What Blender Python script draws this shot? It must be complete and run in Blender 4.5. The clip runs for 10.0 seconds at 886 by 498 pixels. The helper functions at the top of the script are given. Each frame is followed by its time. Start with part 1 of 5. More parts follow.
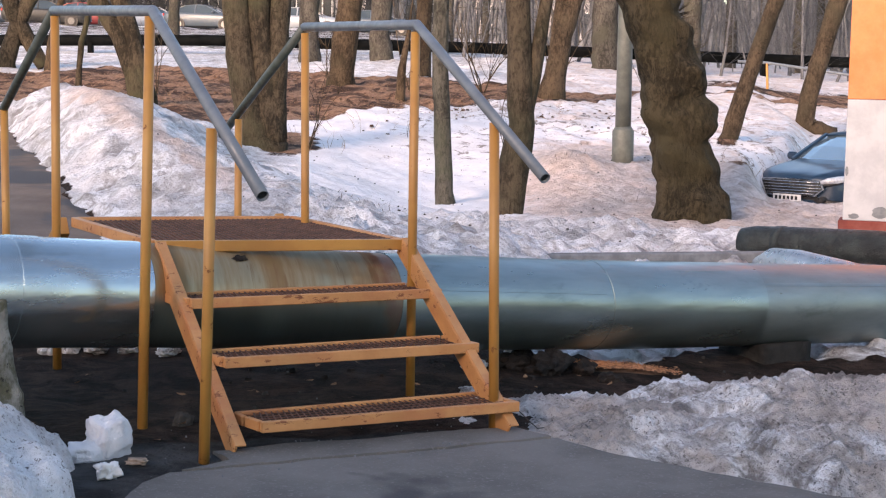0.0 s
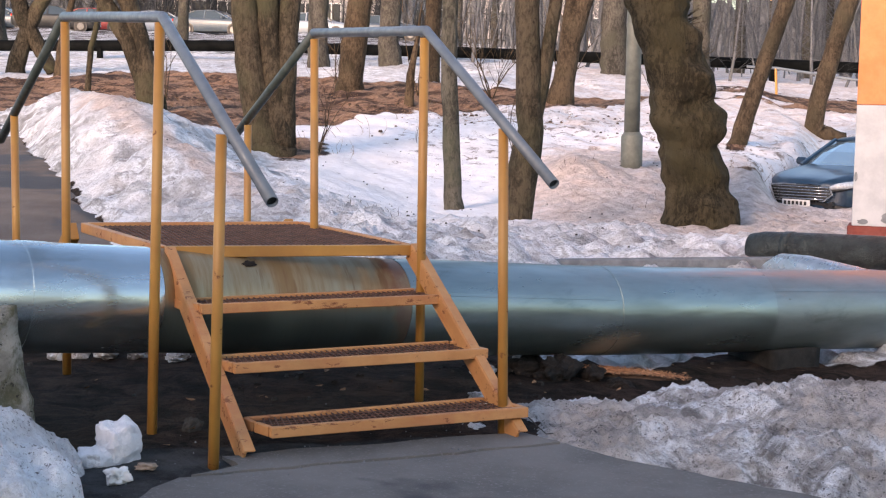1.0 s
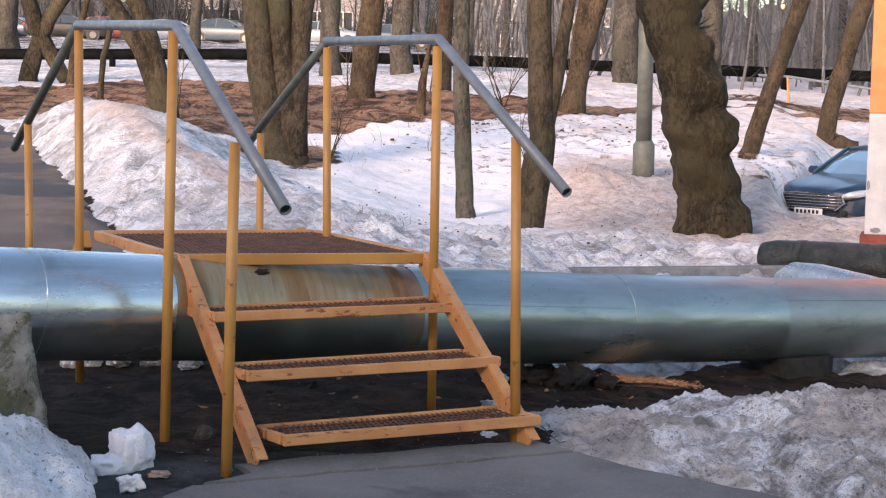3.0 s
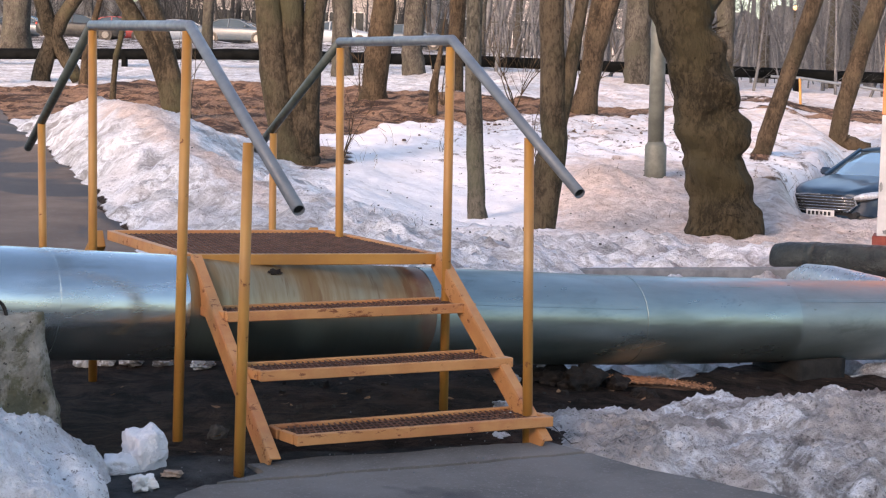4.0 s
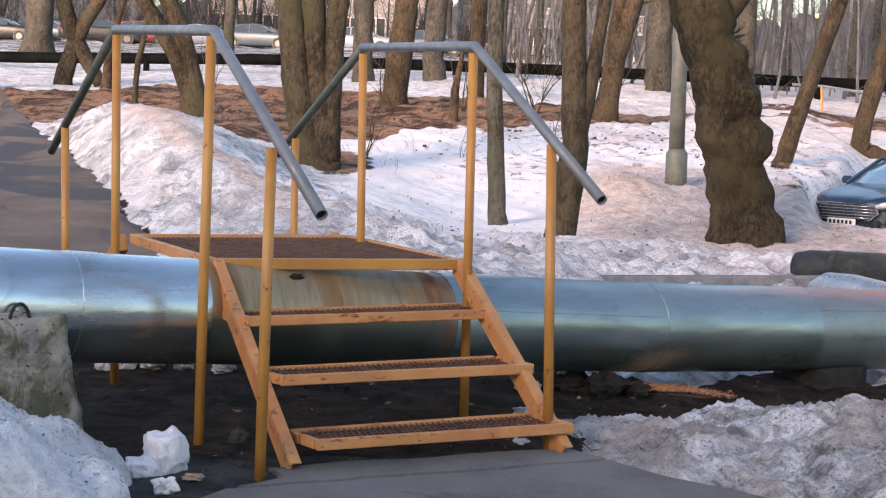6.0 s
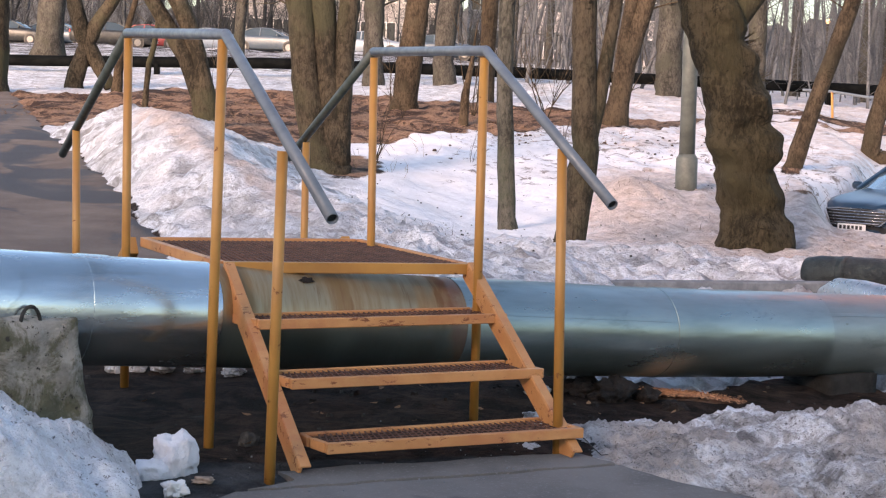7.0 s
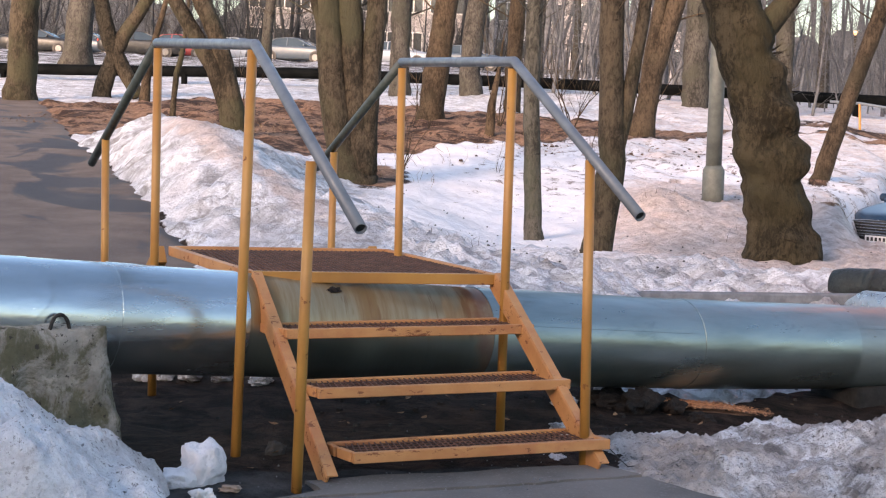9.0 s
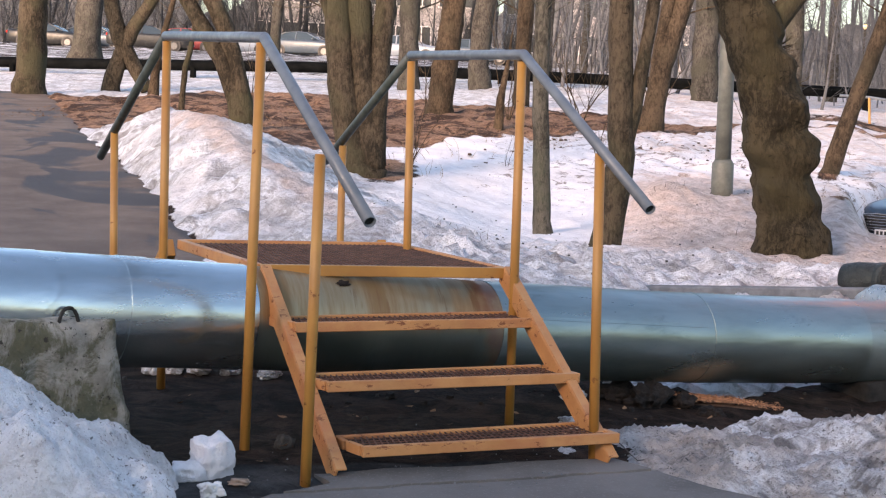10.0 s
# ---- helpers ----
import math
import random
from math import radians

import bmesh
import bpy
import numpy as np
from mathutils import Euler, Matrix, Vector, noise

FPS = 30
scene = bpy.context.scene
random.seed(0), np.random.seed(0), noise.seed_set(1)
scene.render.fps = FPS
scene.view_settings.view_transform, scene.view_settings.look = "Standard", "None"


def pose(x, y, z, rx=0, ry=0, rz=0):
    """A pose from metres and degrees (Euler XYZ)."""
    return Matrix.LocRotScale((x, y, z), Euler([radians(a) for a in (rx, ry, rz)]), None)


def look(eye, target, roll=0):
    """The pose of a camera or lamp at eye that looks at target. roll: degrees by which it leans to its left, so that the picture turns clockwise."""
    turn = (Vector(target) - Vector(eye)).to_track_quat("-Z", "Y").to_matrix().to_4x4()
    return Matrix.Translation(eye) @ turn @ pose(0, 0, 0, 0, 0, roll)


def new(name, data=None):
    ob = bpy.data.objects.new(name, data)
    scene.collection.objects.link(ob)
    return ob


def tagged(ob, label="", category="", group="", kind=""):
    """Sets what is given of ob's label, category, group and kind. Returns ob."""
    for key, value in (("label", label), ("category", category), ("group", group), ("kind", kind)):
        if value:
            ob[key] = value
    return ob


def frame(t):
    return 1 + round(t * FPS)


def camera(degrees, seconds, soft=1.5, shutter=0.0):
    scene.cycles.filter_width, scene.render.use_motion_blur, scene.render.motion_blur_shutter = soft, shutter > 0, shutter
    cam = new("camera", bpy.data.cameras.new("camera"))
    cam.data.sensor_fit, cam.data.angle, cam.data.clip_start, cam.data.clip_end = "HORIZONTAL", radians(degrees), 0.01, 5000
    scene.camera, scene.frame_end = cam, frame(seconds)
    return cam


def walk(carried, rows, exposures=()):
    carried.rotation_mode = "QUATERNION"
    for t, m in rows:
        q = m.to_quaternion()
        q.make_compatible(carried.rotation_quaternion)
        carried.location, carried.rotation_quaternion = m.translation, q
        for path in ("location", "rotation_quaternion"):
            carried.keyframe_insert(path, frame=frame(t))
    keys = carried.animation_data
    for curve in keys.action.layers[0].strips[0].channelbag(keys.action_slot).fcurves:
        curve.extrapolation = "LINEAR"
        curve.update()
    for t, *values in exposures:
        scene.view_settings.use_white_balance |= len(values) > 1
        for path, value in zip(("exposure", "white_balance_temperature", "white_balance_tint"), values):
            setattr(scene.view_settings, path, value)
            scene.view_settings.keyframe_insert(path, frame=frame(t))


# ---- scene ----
LENS = 30.60
cam = camera(LENS, 10.0, soft=1.2)
# seconds, eye, yaw, pitch, roll
ROWS = [
    (0.0, -2.3847, -5.7119, 1.4062, -29.464, -5.433, 1.277),
    (0.5, -2.3884, -5.7142, 1.4067, -29.265, -5.340, 1.257),
    (1.0, -2.3904, -5.7182, 1.4094, -29.154, -5.259, 1.278),
    (1.5, -2.3942, -5.7223, 1.4081, -29.075, -5.143, 1.293),
    (2.0, -2.3958, -5.7227, 1.4110, -29.032, -5.052, 1.307),
    (3.5, -2.3993, -5.7164, 1.4076, -28.543, -4.951, 1.327),
    (4.0, -2.4063, -5.7194, 1.4094, -28.357, -4.960, 1.422),
    (4.5, -2.4073, -5.7192, 1.4096, -28.206, -4.894, 1.443),
    (5.0, -2.4088, -5.7182, 1.4092, -28.004, -4.816, 1.516),
    (5.5, -2.4142, -5.7206, 1.4092, -27.821, -4.808, 1.666),
    (7.0, -2.4233, -5.7199, 1.4082, -27.331, -4.624, 1.945),
    (7.5, -2.4260, -5.7228, 1.4089, -27.110, -4.500, 2.094),
    (8.0, -2.4317, -5.7242, 1.4106, -26.854, -4.371, 2.147),
    (8.5, -2.4351, -5.7296, 1.4107, -26.603, -4.267, 2.166),
    (9.0, -2.4367, -5.7249, 1.4097, -26.424, -4.297, 2.163),
    (9.5, -2.4383, -5.7188, 1.4089, -26.281, -4.423, 2.152),
    (10.0, -2.4328, -5.7118, 1.4052, -26.127, -4.516, 2.170),
]
walk(cam, [(t, pose(x, y, z, 0, 0, yaw) @ pose(0, 0, 0, 90 + pitch) @ pose(0, 0, 0, 0, 0, roll)) for t, x, y, z, yaw, pitch, roll in ROWS],
     exposures=[(0.0, 1.74, 7500, 19), (10.0, 1.74, 7500, 19)])

# ---- light ----
world = bpy.data.worlds.new("sky")
scene.world = world
world.use_nodes = True
wn = world.node_tree.nodes
sky = wn.new("ShaderNodeTexSky")
sky.sky_type = "NISHITA"
sky.sun_disc = False
SUN_EL, SUN_AZ = 13.0, 238.0     # degrees; azimuth clockwise from +Y
sky.sun_elevation, sky.sun_rotation = radians(SUN_EL), radians(SUN_AZ)
sky.altitude, sky.air_density, sky.dust_density, sky.ozone_density = 150, 1.0, 1.6, 2.0
wn["Background"].inputs["Strength"].default_value = 0.15
world.node_tree.links.new(sky.outputs[0], wn["Background"].inputs["Color"])
sun_dir = Vector((math.sin(radians(SUN_AZ)) * math.cos(radians(SUN_EL)), math.cos(radians(SUN_AZ)) * math.cos(radians(SUN_EL)), math.sin(radians(SUN_EL))))
sun = new("sun", bpy.data.lights.new("sun", "SUN"))
sun.data.energy, sun.data.angle, sun.data.color = 2.65, radians(18), (1.0, 0.765, 0.65)
sun.matrix_world = look(sun_dir * 60, (0, 0, 0))


# ---- materials ----
def material(name, base=(0.5, 0.5, 0.5), rough=0.7, metal=0.0):
    m = bpy.data.materials.new(name)
    m.use_nodes = True
    b = m.node_tree.nodes["Principled BSDF"]
    b.inputs["Base Color"].default_value = (*base, 1)
    b.inputs["Roughness"].default_value = rough
    b.inputs["Metallic"].default_value = metal
    return m


class Net:
    """Short hand for wiring one material's nodes."""

    def __init__(self, m):
        self.t = m.node_tree
        self.b = self.t.nodes["Principled BSDF"]
        self.co = self.t.nodes.new("ShaderNodeTexCoord").outputs["Object"]

    def put(self, socket, value):
        if isinstance(value, bpy.types.NodeSocket):
            self.t.links.new(value, socket)
        elif isinstance(value, tuple) and len(value) == 3 and len(socket.default_value) == 4:
            socket.default_value = (*value, 1)
        else:
            socket.default_value = value

    def noise(self, scale, detail=4.0, rough=0.55, stretch=None, warp=0.0):
        n = self.t.nodes.new("ShaderNodeTexNoise")
        n.inputs["Scale"].default_value, n.inputs["Detail"].default_value = scale, detail
        n.inputs["Roughness"].default_value, n.inputs["Distortion"].default_value = rough, warp
        co = self.co
        if stretch:
            mp = self.t.nodes.new("ShaderNodeMapping")
            mp.inputs["Scale"].default_value = stretch
            self.t.links.new(co, mp.inputs["Vector"])
            co = mp.outputs[0]
        self.t.links.new(co, n.inputs["Vector"])
        return n.outputs["Fac"]

    def voronoi(self, scale, feature="F1"):
        n = self.t.nodes.new("ShaderNodeTexVoronoi")
        n.feature = feature
        n.inputs["Scale"].default_value = scale
        self.t.links.new(self.co, n.inputs["Vector"])
        return n.outputs["Distance"]

    def ramp(self, fac, lo, hi, a=0.0, b=1.0):
        n = self.t.nodes.new("ShaderNodeMapRange")
        n.interpolation_type = "SMOOTHSTEP"
        for k, v in (("From Min", lo), ("From Max", hi), ("To Min", a), ("To Max", b)):
            n.inputs[k].default_value = v
        self.put(n.inputs["Value"], fac)
        return n.outputs[0]

    def mix(self, fac, a, b):
        n = self.t.nodes.new("ShaderNodeMix")
        n.data_type = "RGBA"
        self.put(n.inputs["Factor"], fac)
        self.put(n.inputs[6], a)
        self.put(n.inputs[7], b)
        return n.outputs[2]

    def math(self, op, a, b=0.0):
        n = self.t.nodes.new("ShaderNodeMath")
        n.operation = op
        self.put(n.inputs[0], a)
        self.put(n.inputs[1], b)
        return n.outputs[0]

    def attribute(self, name):
        n = self.t.nodes.new("ShaderNodeAttribute")
        n.attribute_name = name
        return n.outputs["Fac"]

    def random(self):
        return self.t.nodes.new("ShaderNodeObjectInfo").outputs["Random"]

    def bump(self, height, strength=0.3, distance=0.01):
        n = self.t.nodes.new("ShaderNodeBump")
        n.inputs["Strength"].default_value, n.inputs["Distance"].default_value = strength, distance
        self.t.links.new(height, n.inputs["Height"])
        self.t.links.new(n.outputs[0], self.b.inputs["Normal"])

    def colour(self, c):
        self.put(self.b.inputs["Base Color"], c)

    def rough(self, r):
        self.put(self.b.inputs["Roughness"], r)


def snow_colour(n, dirt=1.0, specks=0.9, melt=(0.46, 0.42, 0.395), blot=(0.29, 0.265, 0.25)):
    """Old granular snow: icy white crust, grey melt patches, brown silt and dark grit."""
    big = n.ramp(n.noise(1.0, 6, 0.62, warp=0.7), 0.42, 0.60, 0.0, min(1.0, dirt))
    blotch = n.ramp(n.noise(4.2, 7, 0.66, warp=1.1), 0.46, 0.60, 0.0, min(1.0, 0.72 * dirt))
    mid = n.ramp(n.noise(2.6, 8, 0.72, warp=0.9), 0.49, 0.64, 0.0, min(1.0, 0.85 * dirt))
    fine = n.ramp(n.noise(20.0, 6, 0.75, warp=0.4), 0.54, 0.66, 0.0, 0.5 * dirt)
    grit = n.math("MULTIPLY", n.ramp(n.noise(52.0, 5, 0.7), 0.56, 0.63), n.ramp(n.noise(2.4, 6, 0.65), 0.40, 0.58, 0.2, 1.0))
    c = n.mix(big, (0.80, 0.83, 0.87), melt)
    c = n.mix(blotch, c, blot)
    c = n.mix(mid, c, (0.13, 0.115, 0.105))
    c = n.mix(fine, c, (0.22, 0.20, 0.185))
    return n.mix(n.math("MULTIPLY", grit, specks), c, (0.035, 0.030, 0.027))


def make_ground():
    m = material("ground", rough=0.85)
    n = Net(m)
    edge = n.math("ADD", n.math("MULTIPLY", n.noise(0.8, 7, 0.7, warp=0.5), 0.65), n.math("MULTIPLY", n.noise(4.5, 6, 0.7), 0.35))
    wide = n.math("SUBTRACT", edge, 0.5)
    snow = n.ramp(n.math("ADD", n.attribute("snow"), n.math("MULTIPLY", wide, 1.5)), 0.42, 0.54)
    litter = n.ramp(n.math("ADD", n.attribute("litter"), n.math("MULTIPLY", wide, 1.2)), 0.4, 0.56)
    grime = n.attribute("grime")
    clean = n.mix(n.ramp(n.noise(0.5, 5, 0.6), 0.4, 0.7), (0.86, 0.84, 0.86), (0.79, 0.755, 0.755))
    clean = n.mix(n.ramp(n.noise(1.7, 7, 0.72, warp=0.5), 0.58, 0.74, 0.0, 0.55), clean, (0.56, 0.45, 0.39))
    bits = n.ramp(n.math("ADD", n.noise(3.6, 7, 0.75, (1.0, 1.0, 1.0), 0.6), n.math("MULTIPLY", n.attribute("debris"), 0.11)), 0.63, 0.70, 0.0, 0.9)
    clean = n.mix(bits, clean, n.mix(n.noise(20, 4), (0.055, 0.038, 0.028), (0.20, 0.13, 0.09)))
    silt = n.ramp(n.math("ADD", n.attribute("silt"), n.math("MULTIPLY", n.math("SUBTRACT", n.noise(1.6, 7, 0.7, warp=0.8), 0.5), 1.3)), 0.22, 0.70, 0.0, 0.95)
    brown = n.mix(n.ramp(n.noise(8, 7, 0.75), 0.35, 0.65), (0.78, 0.62, 0.55), (0.50, 0.37, 0.30))
    brown = n.mix(n.ramp(n.noise(4.2, 7, 0.75, warp=0.9), 0.57, 0.68, 0.0, 0.7), brown, (0.26, 0.175, 0.13))
    clean = n.mix(silt, clean, brown)
    white = n.mix(n.math("MULTIPLY", grime, n.ramp(n.noise(0.8, 5, 0.65, warp=0.6), 0.22, 0.50)), clean, snow_colour(n, 1.0, 0.4, (0.53, 0.545, 0.57), (0.27, 0.275, 0.285)))
    leaves = n.mix(n.ramp(n.noise(11, 6, 0.75, warp=1.0), 0.35, 0.65), (0.18, 0.098, 0.062), (0.38, 0.235, 0.155))
    leaves = n.mix(n.ramp(n.noise(1.1, 8, 0.75, warp=0.9), 0.46, 0.57), leaves, (0.060, 0.036, 0.026))
    leaves = n.mix(n.ramp(n.noise(1.5, 7, 0.7, warp=1.2), 0.63, 0.70, 0.0, 0.7), leaves, (0.56, 0.44, 0.38))
    soil = n.mix(n.ramp(n.noise(5, 8, 0.75, warp=0.8), 0.38, 0.66), (0.009, 0.007, 0.0055), (0.060, 0.040, 0.031))
    wet = n.mix(n.ramp(n.noise(3.5, 6, 0.65), 0.35, 0.65), (0.020, 0.021, 0.022), (0.070, 0.072, 0.073))
    soil = n.mix(n.ramp(n.math("ADD", n.attribute("wet"), n.math("MULTIPLY", wide, 0.8)), 0.4, 0.6), soil, wet)
    c = n.mix(litter, soil, leaves)
    n.b.inputs["Specular IOR Level"].default_value = 0.12
    c = n.mix(snow, c, white)
    n.colour(c)
    n.rough(n.mix(snow, (0.9, 0.9, 0.9), (0.6, 0.6, 0.6)))
    h = n.math("ADD", n.noise(6, 8, 0.7), n.math("MULTIPLY", n.noise(38, 4, 0.6), 0.35))
    h = n.math("ADD", h, n.math("MULTIPLY", n.noise(90, 3, 0.6), 0.12))
    worn = n.math("ADD", n.math("MULTIPLY", grime, 0.9), n.math("MULTIPLY", n.attribute("silt"), 0.6))
    n.bump(n.math("MULTIPLY", h, n.math("ADD", worn, 0.14)), 1.0, 0.07)
    return m


def make_snow(name, dirt):
    m = material(name, rough=0.55)
    n = Net(m)
    n.colour(snow_colour(n, dirt))
    n.bump(n.math("ADD", n.noise(9, 7, 0.72), n.math("MULTIPLY", n.noise(60, 3, 0.6), 0.3)), 1.0, 0.05)
    n.b.inputs["Subsurface Weight"].default_value = 0.0
    return m


def make_asphalt(name, patch_from, stretch, tone=((0.110, 0.106, 0.099), (0.178, 0.170, 0.159))):
    m = material(name, rough=0.8)
    n = Net(m)
    c = n.mix(n.ramp(n.noise(1.3, 5, 0.6), 0.35, 0.7), tone[0], tone[1])
    c = n.mix(n.ramp(n.noise(70, 3, 0.7), 0.55, 0.7), c, (0.21, 0.20, 0.195))
    # darker, slightly smoother patches from warped noise
    dark_patch = n.ramp(n.noise(0.8, 4, 0.6, stretch, 0.7), patch_from, patch_from + 0.06)
    c = n.mix(n.math("MULTIPLY", dark_patch, 0.8), c, (0.045, 0.044, 0.047))
    n.b.inputs["Specular IOR Level"].default_value = 0.2
    n.colour(c)
    n.rough(n.ramp(dark_patch, 0, 1, 0.85, 0.68))
    n.bump(n.noise(110, 4, 0.7), 0.35, 0.006)
    return m


def make_yellow():
    m = material("ochre_paint", rough=0.5)
    n = Net(m)
    c = n.mix(n.ramp(n.noise(3, 5, 0.6), 0.3, 0.7), (0.46, 0.235, 0.055), (0.37, 0.17, 0.040))
    worn = n.ramp(n.noise(13, 6, 0.7, warp=0.5), 0.63, 0.69)
    rust = n.mix(n.noise(40, 4), (0.10, 0.035, 0.015), (0.22, 0.085, 0.03))
    n.colour(n.mix(worn, c, rust))
    n.rough(n.ramp(worn, 0, 1, 0.45, 0.9))
    n.bump(n.math("ADD", n.noise(25, 5, 0.6), n.math("MULTIPLY", worn, -0.4)), 0.25, 0.004)
    return m


def make_faded():
    """The same paint on the treads' bars, scuffed, with rust coming through."""
    m = material("scuffed_ochre_paint", rough=0.55)
    n = Net(m)
    c = n.mix(n.ramp(n.noise(5, 5, 0.65), 0.3, 0.7), (0.55, 0.270, 0.105), (0.45, 0.200, 0.072))
    c = n.mix(n.ramp(n.noise(3.5, 6, 0.7, (0.6, 1, 1)), 0.50, 0.66, 0.0, 0.55), c, (0.40, 0.135, 0.055))
    worn = n.ramp(n.noise(17, 8, 0.75, (0.5, 1.0, 1.3), 0.2), 0.575, 0.625)
    rust = n.mix(n.noise(60, 4), (0.10, 0.032, 0.018), (0.27, 0.095, 0.045))
    n.colour(n.mix(n.math("MULTIPLY", worn, 0.9), c, rust))
    n.rough(n.ramp(worn, 0, 1, 0.5, 0.9))
    n.bump(n.math("ADD", n.noise(30, 5, 0.6), n.math("MULTIPLY", worn, -0.5)), 0.3, 0.004)
    return m


def make_simple(name, a, b, scale, rough, metal=0.0, stretch=None, bump=0.2, dist=0.005, lo=0.35, hi=0.65):
    m = material(name, rough=rough, metal=metal)
    n = Net(m)
    f = n.noise(scale, 6, 0.65, stretch)
    n.colour(n.mix(n.ramp(f, lo, hi), a, b))
    n.rough(n.ramp(n.noise(scale * 2.3, 4, 0.6, stretch), 0.3, 0.7, max(rough - 0.1, 0.02), min(rough + 0.1, 1)))
    n.bump(n.noise(scale * 3.1, 6, 0.7, stretch), bump, dist)
    return m


def make_bark(name, a, b, moss):
    """Smooth old bark: blotched, faintly streaked upwards, with lichen and dark knots."""
    m = material(name, rough=0.95)
    n = Net(m)
    f = n.math("ADD", n.math("MULTIPLY", n.noise(22, 8, 0.75, (1.0, 1.0, 0.45), 0.5), 0.6), n.math("MULTIPLY", n.noise(3.2, 6, 0.65, (1.0, 1.0, 0.5)), 0.4))
    c = n.mix(n.ramp(f, 0.42, 0.58), tuple(0.85 * k for k in a), tuple(1.1 * k for k in b))
    c = n.mix(n.ramp(n.noise(1.1, 5, 0.6), 0.46, 0.66, 0.0, 0.85), c, moss)
    knots = n.ramp(n.noise(7.0, 5, 0.7, (1.0, 1.0, 1.6), 0.8), 0.60, 0.68, 0.0, 0.75)
    c = n.mix(knots, c, tuple(0.45 * k for k in a))
    n.colour(c)
    n.b.inputs["Specular IOR Level"].default_value = 0.15
    n.bump(n.math("ADD", n.noise(30, 7, 0.72, (1.0, 1.0, 0.25)), n.noise(6, 4, 0.6)), 1.0, 0.035)
    return m


def make_galvanised(name, light, dull, metal, smooth, coarse):
    """Galvanised sheet sleeve: dulled zinc with long streaks, scuffs and a grimy film."""
    m = material(name, rough=0.4, metal=metal)
    n = Net(m)
    f = n.noise(2.2, 6, 0.6, (0.35, 1.6, 1.6))
    c = n.mix(n.ramp(f, 0.35, 0.7), light, dull)
    c = n.mix(n.ramp(n.noise(3.0, 7, 0.7, (0.5, 1.2, 1.2), 0.5), 0.56, 0.72, 0.0, 0.5), c, tuple(0.55 * k for k in dull))
    spots = n.ramp(n.noise(13, 5, 0.7, warp=0.8), 0.67, 0.72)
    c = n.mix(n.math("MULTIPLY", spots, 0.6), c, (0.10, 0.10, 0.085))
    n.colour(c)
    n.rough(n.ramp(n.noise(5, 6, 0.65, (0.3, 1.5, 1.5)), 0.3, 0.7, smooth, coarse))
    n.bump(n.math("ADD", n.noise(2.4, 4, 0.55, (0.35, 1.3, 1.3)), n.math("MULTIPLY", n.noise(9, 5, 0.6, (0.5, 1, 1)), 0.16)), 0.30, 0.03)
    return m


def make_stained():
    """The sleeve below the landing: rust and mud have run down over it."""
    m = material("rust_stained_sheet", rough=0.4, metal=0.7)
    n = Net(m)
    run = n.noise(6, 6, 0.65, (1.0, 0.12, 0.12))
    c = n.mix(n.ramp(run, 0.36, 0.62), (0.40, 0.335, 0.215), (0.235, 0.145, 0.062))
    c = n.mix(n.ramp(n.noise(15, 5, 0.7, (1.0, 0.1, 0.1)), 0.55, 0.68, 0.0, 0.8), c, (0.20, 0.105, 0.045))
    where = n.t.nodes.new("ShaderNodeSeparateXYZ")
    n.t.links.new(n.co, where.inputs[0])
    rim = n.ramp(n.math("ADD", where.outputs[0], n.math("MULTIPLY", n.math("SUBTRACT", n.noise(5, 6, 0.7), 0.5), 0.26)), 1.06, 1.15)
    c = n.mix(n.math("MULTIPLY", rim, n.ramp(n.noise(3, 6, 0.7), 0.35, 0.62, 0.25, 0.8)), c, (0.19, 0.058, 0.030))
    facing_up = n.t.nodes.new("ShaderNodeSeparateXYZ")
    n.t.links.new(n.co.node.outputs["Normal"], facing_up.inputs[0])
    # stain colour on upward faces only; the underside turns darker grey-green
    wet = n.ramp(n.math("ADD", facing_up.outputs[2], n.math("MULTIPLY", n.math("SUBTRACT", run, 0.5), 0.5)), -0.12, 0.22)
    wet = n.math("MAXIMUM", wet, n.math("MULTIPLY", rim, 0.6))
    n.colour(n.mix(wet, (0.17, 0.21, 0.20), c))
    n.put(n.b.inputs["Metallic"], n.ramp(n.math("MULTIPLY", wet, n.ramp(run, 0.38, 0.6, 0.25, 1.0)), 0.0, 1.0, 0.85, 0.3))
    n.rough(n.ramp(run, 0.35, 0.65, 0.30, 0.55))
    n.bump(n.noise(3.0, 4, 0.5), 0.2, 0.03)
    return m


GROUND, SNOW, WHITE_SNOW, ASPHALT = make_ground(), make_snow("dirty_snow", 1.1), make_snow("pale_crusted_snow", 0.35), make_asphalt("asphalt", 0.60, None)
PATH_ASPHALT = make_asphalt("path_asphalt", 0.52, (0.9, 0.35, 1.0), ((0.140, 0.101, 0.079), (0.208, 0.156, 0.123)))
OCHRE, SCUFFED = make_yellow(), make_faded()
RUSTY = make_simple("rusty_steel", (0.070, 0.034, 0.023), (0.155, 0.074, 0.048), 20, 0.85, 0.0, None, 0.4, 0.004)
RAIL = make_simple("grey_painted_steel", (0.125, 0.150, 0.178), (0.160, 0.188, 0.215), 9, 0.4)
RAIL_DARK = make_simple("dark_green_grey_paint", (0.045, 0.065, 0.06), (0.075, 0.095, 0.09), 14, 0.5)
GALV, STAINED = make_galvanised("galvanised_sheet", (0.30, 0.365, 0.365), (0.17, 0.22, 0.215), 0.85, 0.26, 0.42), make_stained()
DULL_GALV = make_galvanised("dull_galvanised_sheet", (0.27, 0.325, 0.33), (0.17, 0.215, 0.215), 0.7, 0.34, 0.52)
